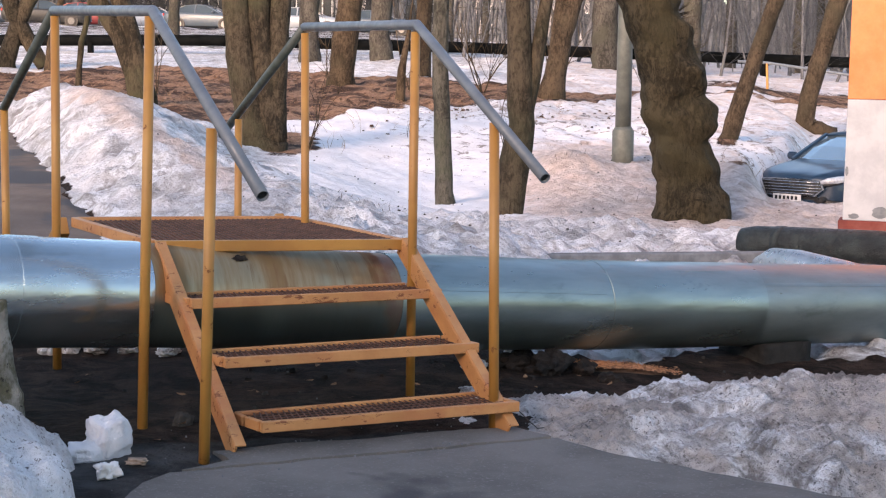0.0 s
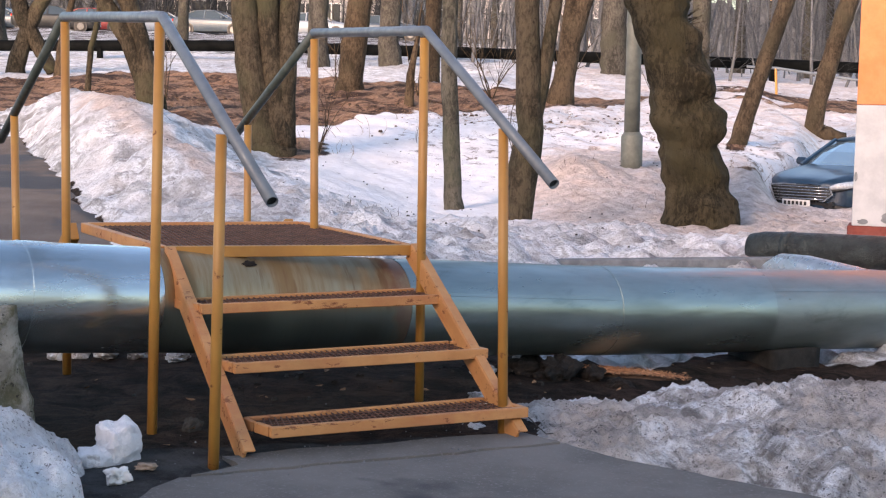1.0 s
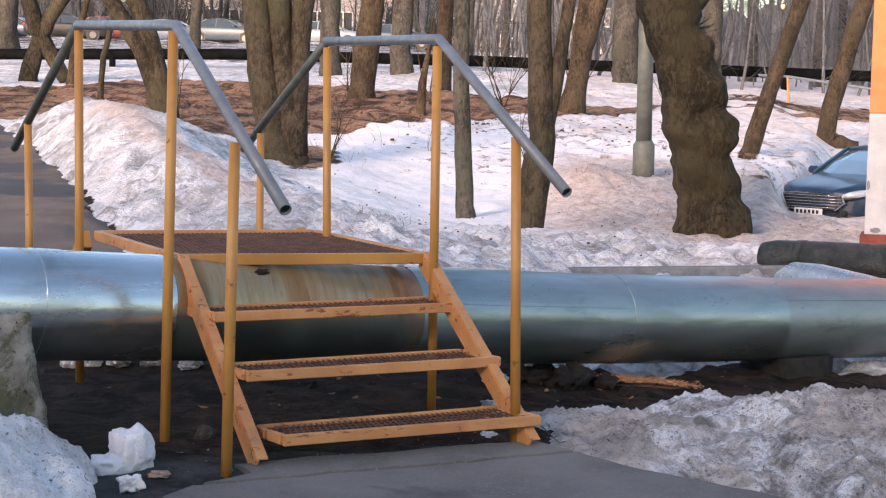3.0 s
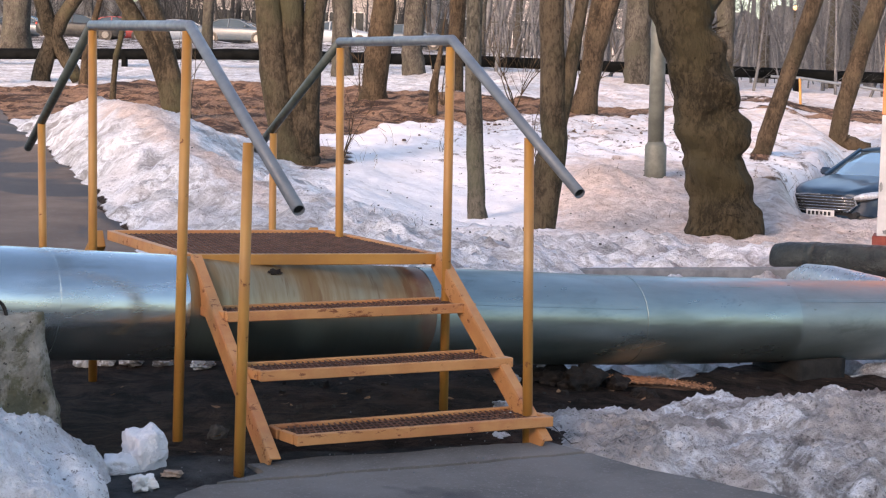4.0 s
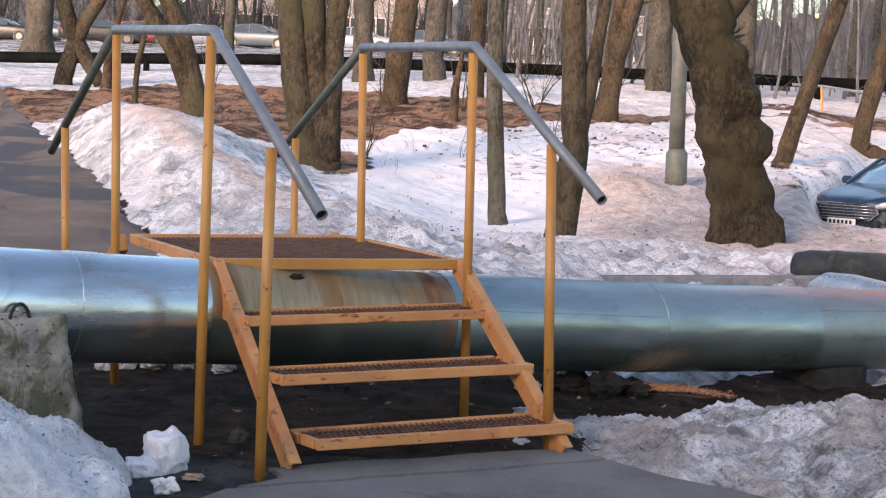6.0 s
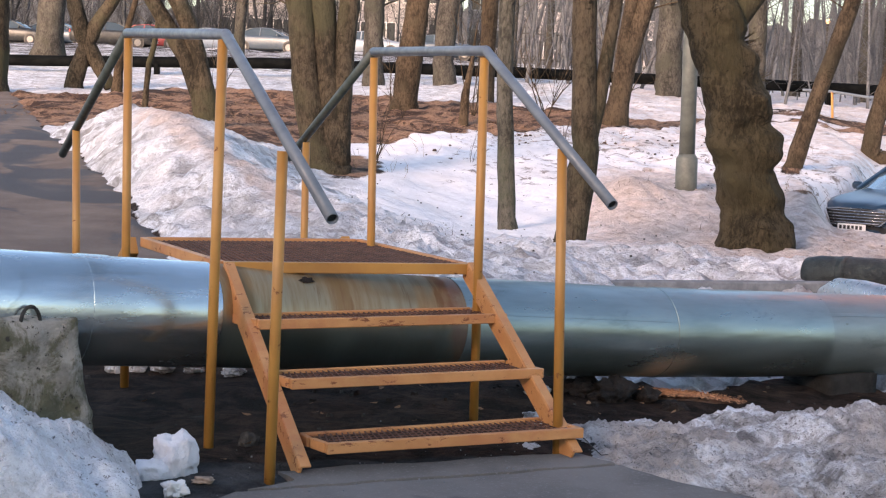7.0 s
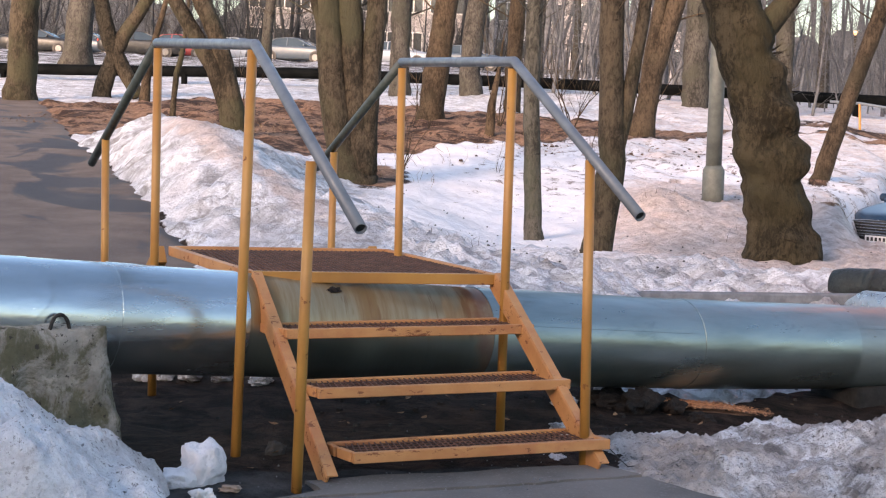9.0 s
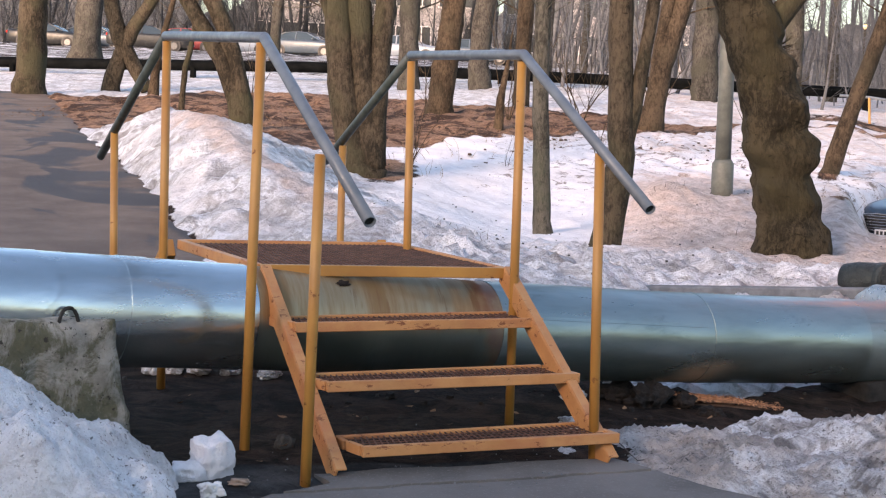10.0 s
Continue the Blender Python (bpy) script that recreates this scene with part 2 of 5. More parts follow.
# Brighter zinc for the left sleeves: reflected sky put into the colour.
SKYLIT_GALV = make_galvanised("skylit_galvanised_sheet", (0.66, 0.74, 0.77), (0.46, 0.54, 0.56), 0.92, 0.13, 0.30)


def make_mossy():
    """Old concrete: pale worn skin, olive moss in blotches, black specks."""
    m = material("mossy_concrete", rough=0.95)
    n = Net(m)
    c = n.mix(n.ramp(n.noise(5, 7, 0.7), 0.36, 0.64), (0.25, 0.24, 0.205), (0.47, 0.45, 0.40))
    moss = n.ramp(n.noise(5.0, 8, 0.75, (1, 1, 0.8), 0.5), 0.46, 0.58, 0.0, 0.9)
    c = n.mix(moss, c, n.mix(n.noise(30, 4), (0.075, 0.078, 0.038), (0.15, 0.145, 0.085)))
    c = n.mix(n.ramp(n.noise(34, 5, 0.7), 0.60, 0.66), c, (0.045, 0.042, 0.035))
    n.colour(c)
    n.bump(n.math("ADD", n.noise(12, 8, 0.72), n.math("MULTIPLY", n.noise(55, 4, 0.6), 0.3)), 1.0, 0.05)
    return m


MOSSY = make_mossy()
# Distance haze is put into the blue-grey of the far crowns.
TREELINE = make_simple("hazed_crowns", (0.042, 0.048, 0.058), (0.10, 0.110, 0.124), 0.9, 0.95, 0, (1, 1, 0.25), 0.0, 0.0)
CONCRETE = make_simple("weathered_concrete", (0.17, 0.165, 0.135), (0.36, 0.34, 0.30), 7, 0.95, 0, None, 1.0, 0.05, 0.40, 0.60)
DARK_PAD = make_simple("damp_concrete", (0.020, 0.020, 0.018), (0.048, 0.046, 0.042), 8, 0.9, 0, None, 0.8, 0.02)
# Near-black concrete for the pad under the pipe.
BLACK_CONCRETE = make_simple("black_concrete", (0.006, 0.006, 0.0055), (0.020, 0.019, 0.017), 8, 0.95, 0, None, 0.8, 0.02)
KERB = make_simple("kerb_concrete", (0.13, 0.14, 0.15), (0.20, 0.215, 0.225), 9, 0.9, 0, None, 0.5, 0.01)
BLACKPIPE = make_simple("tarred_black_cover", (0.006, 0.009, 0.009), (0.026, 0.034, 0.032), 9, 0.4, 0, None, 0.8, 0.03)
FARPIPE = make_simple("black_bitumen_cover", (0.0018, 0.0024, 0.0026), (0.005, 0.006, 0.0064), 3, 0.8, 0, None, 0.5, 0.02)
FARPIPE.node_tree.nodes["Principled BSDF"].inputs["Specular IOR Level"].default_value = 0.05
FOIL = make_simple("foil_wrap", (0.45, 0.47, 0.48), (0.6, 0.6, 0.62), 7, 0.32, 0.9, None, 0.5, 0.02)
BARK = make_bark("bark_olive", (0.030, 0.025, 0.018), (0.080, 0.064, 0.044), (0.062, 0.060, 0.036))
BURR_BARK = make_bark("burr_bark", (0.020, 0.017, 0.011), (0.056, 0.047, 0.030), (0.044, 0.039, 0.022))
BARK_GREY = make_bark("bark_grey", (0.045, 0.044, 0.036), (0.105, 0.100, 0.082), (0.075, 0.082, 0.058))
BARK_RED = make_bark("bark_reddish", (0.036, 0.027, 0.019), (0.086, 0.063, 0.042), (0.060, 0.050, 0.033))
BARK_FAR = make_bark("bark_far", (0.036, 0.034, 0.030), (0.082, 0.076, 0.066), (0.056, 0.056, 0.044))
# Darker blue-grey bark: shade and haze over the left thicket, put into colour.
BARK_SHADE = make_bark("bark_shaded_blue_grey", (0.022, 0.026, 0.031), (0.050, 0.056, 0.064), (0.040, 0.044, 0.046))
# Paler bluish bark: haze over the far wood, put into colour.
BARK_HAZE = make_bark("bark_haze_grey", (0.070, 0.076, 0.086), (0.135, 0.142, 0.155), (0.10, 0.108, 0.112))
LAMPPOST = make_simple("lamp_post_paint", (0.075, 0.086, 0.078), (0.115, 0.128, 0.116), 5, 0.6)
WHITEWASH = make_simple("white_render", (0.37, 0.38, 0.40), (0.45, 0.46, 0.475), 4, 0.85, 0, None, 0.3, 0.006)
ORANGE = make_simple("orange_render", (0.66, 0.20, 0.075), (0.72, 0.245, 0.10), 4, 0.85, 0, None, 0.3, 0.006)
PLINTH = make_simple("red_plinth_paint", (0.15, 0.030, 0.022), (0.21, 0.050, 0.036), 7, 0.8)


# ---- the lie of the land ----
# The slope is described by its profiles: height over distance ahead, for eight directions from left to right.
EYE = (-2.407, -5.719)
AHEAD, ASIDE = (0.4726, 0.8813), (0.8813, -0.4726)
FAR = [0, 7.5, 9.0, 10.5, 12.0, 14.0, 16.0, 18.0, 20.0, 22.0, 25.0, 28.0, 32.0, 38.0, 48.0, 60.0, 80.0, 160.0]
SIDES = [-0.28, -0.18, -0.08, 0.02, 0.13, 0.207, 0.228, 0.28]
PROFILES = [
    [0, 0, 0.08, 0.15, 0.22, 0.33, 0.46, 0.60, 0.73, 0.86, 1.05, 1.20, 1.42, 1.80, 2.34, 3.20, 4.30, 7.0],
    [0, 0, 0.08, 0.15, 0.22, 0.30, 0.52, 0.78, 0.95, 1.00, 1.05, 1.18, 1.42, 1.84, 2.36, 3.25, 4.30, 7.0],
    [0, 0, 0.10, 0.25, 0.38, 0.44, 0.46, 0.48, 0.52, 0.58, 0.78, 1.05, 1.40, 1.85, 2.42, 3.25, 4.30, 7.0],
    [0, 0, 0.08, 0.28, 0.40, 0.34, 0.22, 0.12, 0.12, 0.30, 0.72, 1.03, 1.36, 1.85, 2.55, 3.20, 4.20, 7.0],
    [0, -0.04, 0.0, 0.04, 0.10, 0.32, 0.20, 0.15, 0.38, 0.57, 0.62, 0.78, 1.15, 1.75, 2.40, 2.90, 3.80, 6.5],
    [0, -0.10, -0.05, 0.0, 0.04, 0.24, 0.12, 0.07, 0.36, 0.42, 0.44, 0.62, 1.00, 1.60, 2.20, 2.60, 3.50, 6.0],
    [0, -0.12, -0.08, -0.03, 0.02, 0.18, 0.06, 0.08, 0.18, -0.20, -0.55, -0.30, 0.62, 1.40, 2.10, 2.55, 3.45, 6.0],
    [0, -0.14, -0.10, -0.05, 0.0, 0.10, 0.04, 0.05, 0.14, -0.22, -0.55, -0.52, 0.55, 1.30, 2.00, 2.50, 3.40, 6.0],
]


def aside(x, y):
    """Distance ahead and to the right, from the place where the film was taken."""
    dx, dy = x - EYE[0], y - EYE[1]
    return dx * AHEAD[0] + dy * AHEAD[1], dx * ASIDE[0] + dy * ASIDE[1]


def world_xy(u, v):
    return EYE[0] + u * AHEAD[0] + v * ASIDE[0], EYE[1] + u * AHEAD[1] + v * ASIDE[1]


def path_edge(u):
    """The right-hand edge of the asphalt path behind the pipe, as metres aside at a distance ahead."""
    return np.interp(u, [8, 10.0, 11.0, 14.0, 16.5, 18.5, 20.8, 24.0, 29.0, 33.4, 50.0], [-0.6, -1.2, -1.75, -2.68, -3.55, -4.30, -5.10, -6.25, -7.90, -9.35, -15.0])


def height(x, y):
    """The ground's height in metres, for arrays or single numbers."""
    u, v = aside(np.asarray(x, float), np.asarray(y, float))
    s = np.clip(v / np.maximum(u, 6.0) - np.interp(u, [26, 28.5, 33, 37], [0, 0.025, 0.025, 0]), SIDES[0], SIDES[-1])
    rows = np.stack([np.interp(np.maximum(u, 0), FAR, p) for p in PROFILES])
    i = np.clip(np.searchsorted(SIDES, s) - 1, 0, len(SIDES) - 2)
    a = (s - np.take(SIDES, i)) / (np.take(SIDES, i + 1) - np.take(SIDES, i))
    a = a * a * (3 - 2 * a)
    z = np.take_along_axis(rows, i[None], 0)[0] * (1 - a) + np.take_along_axis(rows, i[None] + 1, 0)[0] * a
    # the ploughed bank beside the path
    d = v - path_edge(u)
    along = np.interp(u, [10.5, 13.5, 16, 19, 22.5, 25.5], [0, 0.12, 0.40, 0.50, 0.42, 0])
    bank = along * np.interp(d, [0.0, 0.4, 0.9, 1.5, 2.8], [0, 0.6, 1.0, 0.66, 0])
    # a heap of cleared, brown snow beside the lamp post
    heap = 0.33 * np.exp(-((v / np.maximum(u, 6.0) - 0.096) / 0.024) ** 2 - ((u - 20.9) / 0.8) ** 2)
    # another one beside the parked saloon
    heap = heap + 0.27 * np.exp(-((s - 0.208) / np.where(s < 0.208, 0.030, 0.011)) ** 2 - ((u - 20.9) / 0.9) ** 2)
    # a low ploughed ridge in front of the parked cars
    ridge = 0.30 * np.exp(-((u - 88.0) / 1.8) ** 2) * np.clip((0.0 - s) / 0.04, 0, 1) * (0.6 + 0.4 * np.sin(v * 1.3) * np.sin(v * 0.47 + 1.0))
    return z + bank + heap + ridge


# ---- building helpers ----
def mesh_object(name, verts, faces, mat, parent=None, smooth=False):
    me = bpy.data.meshes.new(name)
    me.from_pydata([tuple(v) for v in verts], [], faces)
    me.materials.append(mat)
    if smooth:
        me.polygons.foreach_set("use_smooth", [True] * len(me.polygons))
    me.update()
    ob = new(name, me)
    ob.parent = parent
    return ob


def part(name, bm, mat, parent=None, label="", smooth=False):
    """Links a bmesh as one mesh object, under a thing or a part."""
    bmesh.ops.recalc_face_normals(bm, faces=bm.faces)
    me = bpy.data.meshes.new(name)
    if smooth:
        for f in bm.faces:
            f.smooth = True
    bm.to_mesh(me)
    bm.free()
    me.materials.append(mat)
    ob = new(name, me)
    ob.parent = parent
    return tagged(ob, label)


def thing(name, label, category, group="", kind=""):
    return tagged(new(name), label, category, group, kind)


def add_box(bm, size, m=None, bevel=0.004):
    """A bevelled block of that size about the origin, moved by m."""
    made = bmesh.ops.create_cube(bm, size=1.0)["verts"]
    bmesh.ops.scale(bm, vec=size, verts=made)
    if bevel:
        edges = list({e for v in made for e in v.link_edges})
        made = bmesh.ops.bevel(bm, geom=edges, offset=bevel, segments=1, affect="EDGES", profile=0.5)["verts"]
    if m is not None:
        bmesh.ops.transform(bm, matrix=m, verts=made)
    return made


def box(size, m=None, bevel=0.004):
    bm = bmesh.new()
    add_box(bm, size, m, bevel)
    return bm


def beam(a, b, width, depth, up=(0, 0, 1), bevel=0.004):
    """A bar from a to b; depth is measured along up, width across it."""
    a, b = Vector(a), Vector(b)
    d = (b - a).normalized()
    side = d.cross(Vector(up)).normalized()
    top = side.cross(d).normalized()
    m = Matrix((d, side, top)).transposed().to_4x4()
    m.translation = (a + b) / 2
    return box(((b - a).length, width, depth), m, bevel)


def add_tube(bm, points, radii, seg=12, wobble=0.0, seed=0.0, cap=True):
    """A round bar along points, with a radius at each; wobble roughens it."""
    rings = []
    points = [Vector(p) for p in points]
    for i, p in enumerate(points):
        d = (points[min(i + 1, len(points) - 1)] - points[max(i - 1, 0)]).normalized()
        ref = Vector((1, 0, 0)) if abs(d.x) < 0.8 else Vector((0, 1, 0))
        a = d.cross(ref).normalized()
        b = d.cross(a)
        ring = []
        for k in range(seg):
            w = 2 * math.pi * k / seg
            n = a * math.cos(w) + b * math.sin(w)
            r = radii[i]
            if wobble:
                q = (p + n * r) * (1.1 / max(r, 0.03)) * 0.5
                r *= 1 + wobble * noise.noise(q + Vector((seed, seed * 1.7, 0)))
            ring.append(bm.verts.new(p + n * r))
        rings.append(ring)
    for r0, r1 in zip(rings, rings[1:]):
        for k in range(seg):
            bm.faces.new((r0[k], r0[(k + 1) % seg], r1[(k + 1) % seg], r1[k]))
    if cap:
        bm.faces.new(rings[0])
        bm.faces.new(list(reversed(rings[-1])))
    return rings


def tube(points, radii, seg=12, wobble=0.0, seed=0.0, cap=True):
    bm = bmesh.new()
    if isinstance(radii, (int, float)):
        radii = [radii] * len(points)
    add_tube(bm, points, radii, seg, wobble, seed, cap)
    return bm


def hollow(points, r, wall=0.004, seg=14):
    """An open pipe with a wall."""
    bm = bmesh.new()
    outer = add_tube(bm, points, [r] * len(points), seg, cap=False)
    inner = add_tube(bm, points, [r - wall] * len(points), seg, cap=False)
    for o, i in ((outer[0], inner[0]), (outer[-1], inner[-1])):
        for k in range(seg):
            bm.faces.new((o[k], o[(k + 1) % seg], i[(k + 1) % seg], i[k]))
    return bm


def fractal(x, y, z, octaves=4):
    return noise.fractal(Vector((x, y, z)), 1.0, 2.0, octaves)


# ---- ground ----
def lines(*stretches):
    out = []
    for lo, hi, step in stretches:
        out += list(np.arange(lo, hi - 1e-6, step))
    return np.array(out)


def build_ground():
    us = np.concatenate([lines((-320, -20, 60), (-20, 3, 2.0), (3, 6, 0.2), (6, 20, 0.07), (20, 26, 0.12), (26, 40, 0.2), (40, 48, 0.4), (48, 90, 1.2), (90, 200, 10), (200, 900, 100)), [1500.0]])
    vs = np.concatenate([[-1500.0], lines((-900, -100, 100), (-100, -40, 10), (-40, -12, 1.0), (-12, -7.5, 0.16), (-7.5, -4.5, 0.09), (-4.5, 5.5, 0.07), (5.5, 12, 0.13), (12, 40, 1.0), (40, 100, 10), (100, 900, 100)), [1500.0]])
    u, v = np.meshgrid(us, vs, indexing="ij")
    x, y = world_xy(u, v)
    z = height(x, y)
    s = v / np.maximum(u, 6.0)
    d = v - path_edge(u)
    on_path = np.clip(1 - (np.maximum(d, -3.2 - d) + 0.17 + 0.05 * np.sin(u * 3.1) + 0.03 * np.sin(u * 9.7)) / 0.20, 0, 1) * np.interp(u, [9.2, 9.8, 36, 37], [0, 1, 1, 0])
    # what lies on the slope: old snow, leaf litter, soil
    snow = np.clip((u - np.interp(s, [0.0, 0.03, 0.15, 0.185], [9.15, 8.55, 8.55, 9.2])) / 0.4, 0, 1)
    band_near = np.interp(s, [-0.3, -0.12, 0.0, 0.1, 0.16, 0.3], [25.5, 25.0, 29.5, 32.0, 37.0, 38.5])
    band_far = np.interp(s, [-0.3, -0.24, -0.17, -0.07, 0.0, 0.1, 0.3], [35.0, 36.0, 39.5, 38.5, 36.5, 35.5, 41.0])
    litter = np.clip(np.minimum(u - band_near, band_far - u) / 1.2 + 0.5, 0, 1)
    hollow_right = np.clip(1 - np.abs(u - 41) / 4, 0, 1) * np.clip((s - 0.15) / 0.04, 0, 1)
    litter = np.maximum(litter, 0.75 * hollow_right)
    litter = np.maximum(litter, 0.75 * np.exp(-((s - 0.197) / 0.010) ** 2 - ((u - 28.0) / 0.5) ** 2))
    litter = np.maximum(litter, 0.8 * np.exp(-((s - 0.115) / 0.06) ** 4 - ((u - 8.48) / 0.16) ** 2))
    litter = np.maximum(litter, 0.62 * np.exp(-((s - 0.205) / 0.016) ** 2 - ((u - 21.0) / 0.8) ** 2))
    debris = np.clip((s + 0.03) / 0.04, 0, 1) * np.interp(u, [17, 21, 24, 30, 33], [0.0, 0.1, 0.8, 1.0, 0.6])
    debris = np.maximum(debris, 0.9 * np.exp(-((s + 0.02) / 0.02) ** 2 - ((u - 15.6) / 0.5) ** 2))
    litter = np.maximum(litter, 0.9 * np.exp(-((s + 0.075) / 0.025) ** 2 - ((u - 23.5) / 2.5) ** 2))
    litter = litter * np.where(u > 22, np.clip((d + 0.6) / 0.3, 0, 1), 1)
    snow = snow * (1 - litter)
    # the upper road and its verges are half thawed
    snow = snow * np.where(s < 0.03, np.interp(u, [47, 54, 140, 200], [1, 0.48, 0.44, 1.0]), 1)
    grime = np.interp(u, [10, 14.5, 17, 26, 40, 48, 70], [0.9, 0.75, 0.12, 0.15, 0.75, 0.85, 0.9])
    grime = grime * (1 - 0.6 * np.clip((s - 0.04) / 0.05, 0, 1) * (u > 15))
    right = np.clip((s - 0.06) / 0.05, 0, 1) * np.interp(u, [12, 15, 24, 26], [1, 1, 1, 0])
    left = np.clip((-0.05 - s) / 0.05, 0, 1) * np.interp(u, [10, 24, 27], [1, 1, 0])
    grime = np.maximum(grime, np.maximum(0.40 * right, 0.85 * left))
    crest = np.clip((-0.06 - s) / 0.05, 0, 1) * np.exp(-((d - np.interp(u, [15.0, 17.0, 19.5], [1.2, 0.95, 0.85])) / 0.30) ** 2) * np.interp(u, [12.5, 15, 20, 22], [0, 1, 1, 0])
    grime = grime * (1 - 0.75 * crest)
    silt = 0.80 * np.clip((s - 0.04) / 0.05, 0, 1) * np.interp(u, [14.2, 15.8, 24, 27, 30, 36], [0, 1, 1, 0.3, 0.5, 0.6])
    silt = np.maximum(silt, 1.0 * crest)
    silt = np.maximum(silt, 1.15 * np.exp(-((s - 0.096) / 0.026) ** 2 - ((u - 20.7) / 0.9) ** 2))
    silt = np.maximum(silt, 1.1 * np.exp(-((s - 0.207) / 0.016) ** 2 - ((u - 20.6) / 0.9) ** 2))
    silt = np.maximum(silt, 0.30 * np.interp(u, [14, 17, 22, 28, 31], [0, 0.3, 0.0, 0.4, 1.2]))
    wet = np.clip((0.46 - y - 0.2 * np.maximum(x, -1)) / 0.3, 0, 1)
    # lumps of thawed snow, drifts and small hollows
    zz = z.copy()
    for i in range(len(us)):
        if us[i] < 2 or us[i] > 60:
            continue
        for j in range(len(vs)):
            if abs(vs[j]) > 16:
                continue
            k = fractal(x[i, j] * 0.9, y[i, j] * 0.9, 0.3, 4) * 0.06 * min(1.0, max(0.0, (us[i] - 9) / 4))
            if us[i] < 26:
                k += fractal(x[i, j] * 5, y[i, j] * 5, 1.3, 4) * 0.04 * (0.3 + grime[i, j]) * (0.2 + snow[i, j])
                k += (abs(fractal(x[i, j] * 8, y[i, j] * 8, 5.1, 4)) - 0.25) * 0.10 * (1 - 0.5 * left[i, j]) * (0.15 + grime[i, j]) * snow[i, j]
                k += (abs(fractal(x[i, j] * 2.4, y[i, j] * 2.4, 9.1, 3)) - 0.2) * 0.07 * left[i, j] * snow[i, j]
                cell = noise.voronoi(Vector((x[i, j] * 4.5, y[i, j] * 4.5, 2.0)))[0]
                k += (0.30 - cell[0]) * 0.24 * (1 - 0.65 * left[i, j]) * max(0.0, grime[i, j] - 0.2) * snow[i, j]
                g = noise.noise(Vector((x[i, j] * 2.3, y[i, j] * 2.3, 7.0)))
                k += max(0.0, g) * 0.13 * grime[i, j] * snow[i, j]
            elif us[i] < 46:
                k += fractal(x[i, j] * 1.6, y[i, j] * 1.6, 3.3, 4) * (0.05 + 0.05 * litter[i, j] + 0.05 * debris[i, j])
            zz[i, j] += k * (1 - on_path[i, j])
    z = zz - 0.05 * on_path
    z = z - 0.03 * np.clip((0.10 - y) / 0.05, 0, 1) * np.clip((x - np.interp(y, [-9, -4.6, -2.2, -0.75, -0.2, 0.1], [-6.0, -2.9, -1.5, -0.8, -0.38, -0.1])) / 0.05, 0, 1) * (y > -9) * (x < 4)
    snow *= 1 - on_path
    n, m = u.shape
    faces = [(i * m + j, (i + 1) * m + j, (i + 1) * m + j + 1, i * m + j + 1) for i in range(n - 1) for j in range(m - 1)]
    ob = mesh_object("ground", np.stack([x, y, z], -1).reshape(-1, 3), [tuple(reversed(f)) for f in faces], GROUND, smooth=True)
    for key, values in (("snow", snow), ("litter", litter), ("grime", grime), ("wet", wet), ("silt", silt), ("debris", debris)):
        ob.data.attributes.new(key, "FLOAT", "POINT").data.foreach_set("value", values.reshape(-1).astype(np.float32))
    return tagged(ob, "sloping ground with old snow, leaf litter and bare dark soil", "ground", kind="structure")


build_ground()


def build_path():
    """The asphalt path that climbs away behind the pipe."""
    us, ds = np.arange(9.3, 37.0, 0.25), np.linspace(-3.2, 0.0, 24)
    verts = []
    for u in us:
        for d in ds:
            wav = 0.10 * noise.noise(Vector((u * 0.9, d > -1.6, 0.0))) if d in (ds[0], ds[-1]) else 0
            x, y = world_xy(u, path_edge(u) + d + wav)
            verts.append((x, y, float(height(x, y)) + 0.008 * (noise.noise(Vector((x, y, 0)))) - (0.03 if d in (ds[0], ds[-1]) else 0)))
    m = len(ds)
    faces = [(i * m + j, i * m + j + 1, (i + 1) * m + j + 1, (i + 1) * m + j) for i in range(len(us) - 1) for j in range(m - 1)]
    tagged(mesh_object("path", verts, faces, PATH_ASPHALT, smooth=True), "grey asphalt footpath with dark patches, climbing the slope", "path", kind="structure")


build_path()


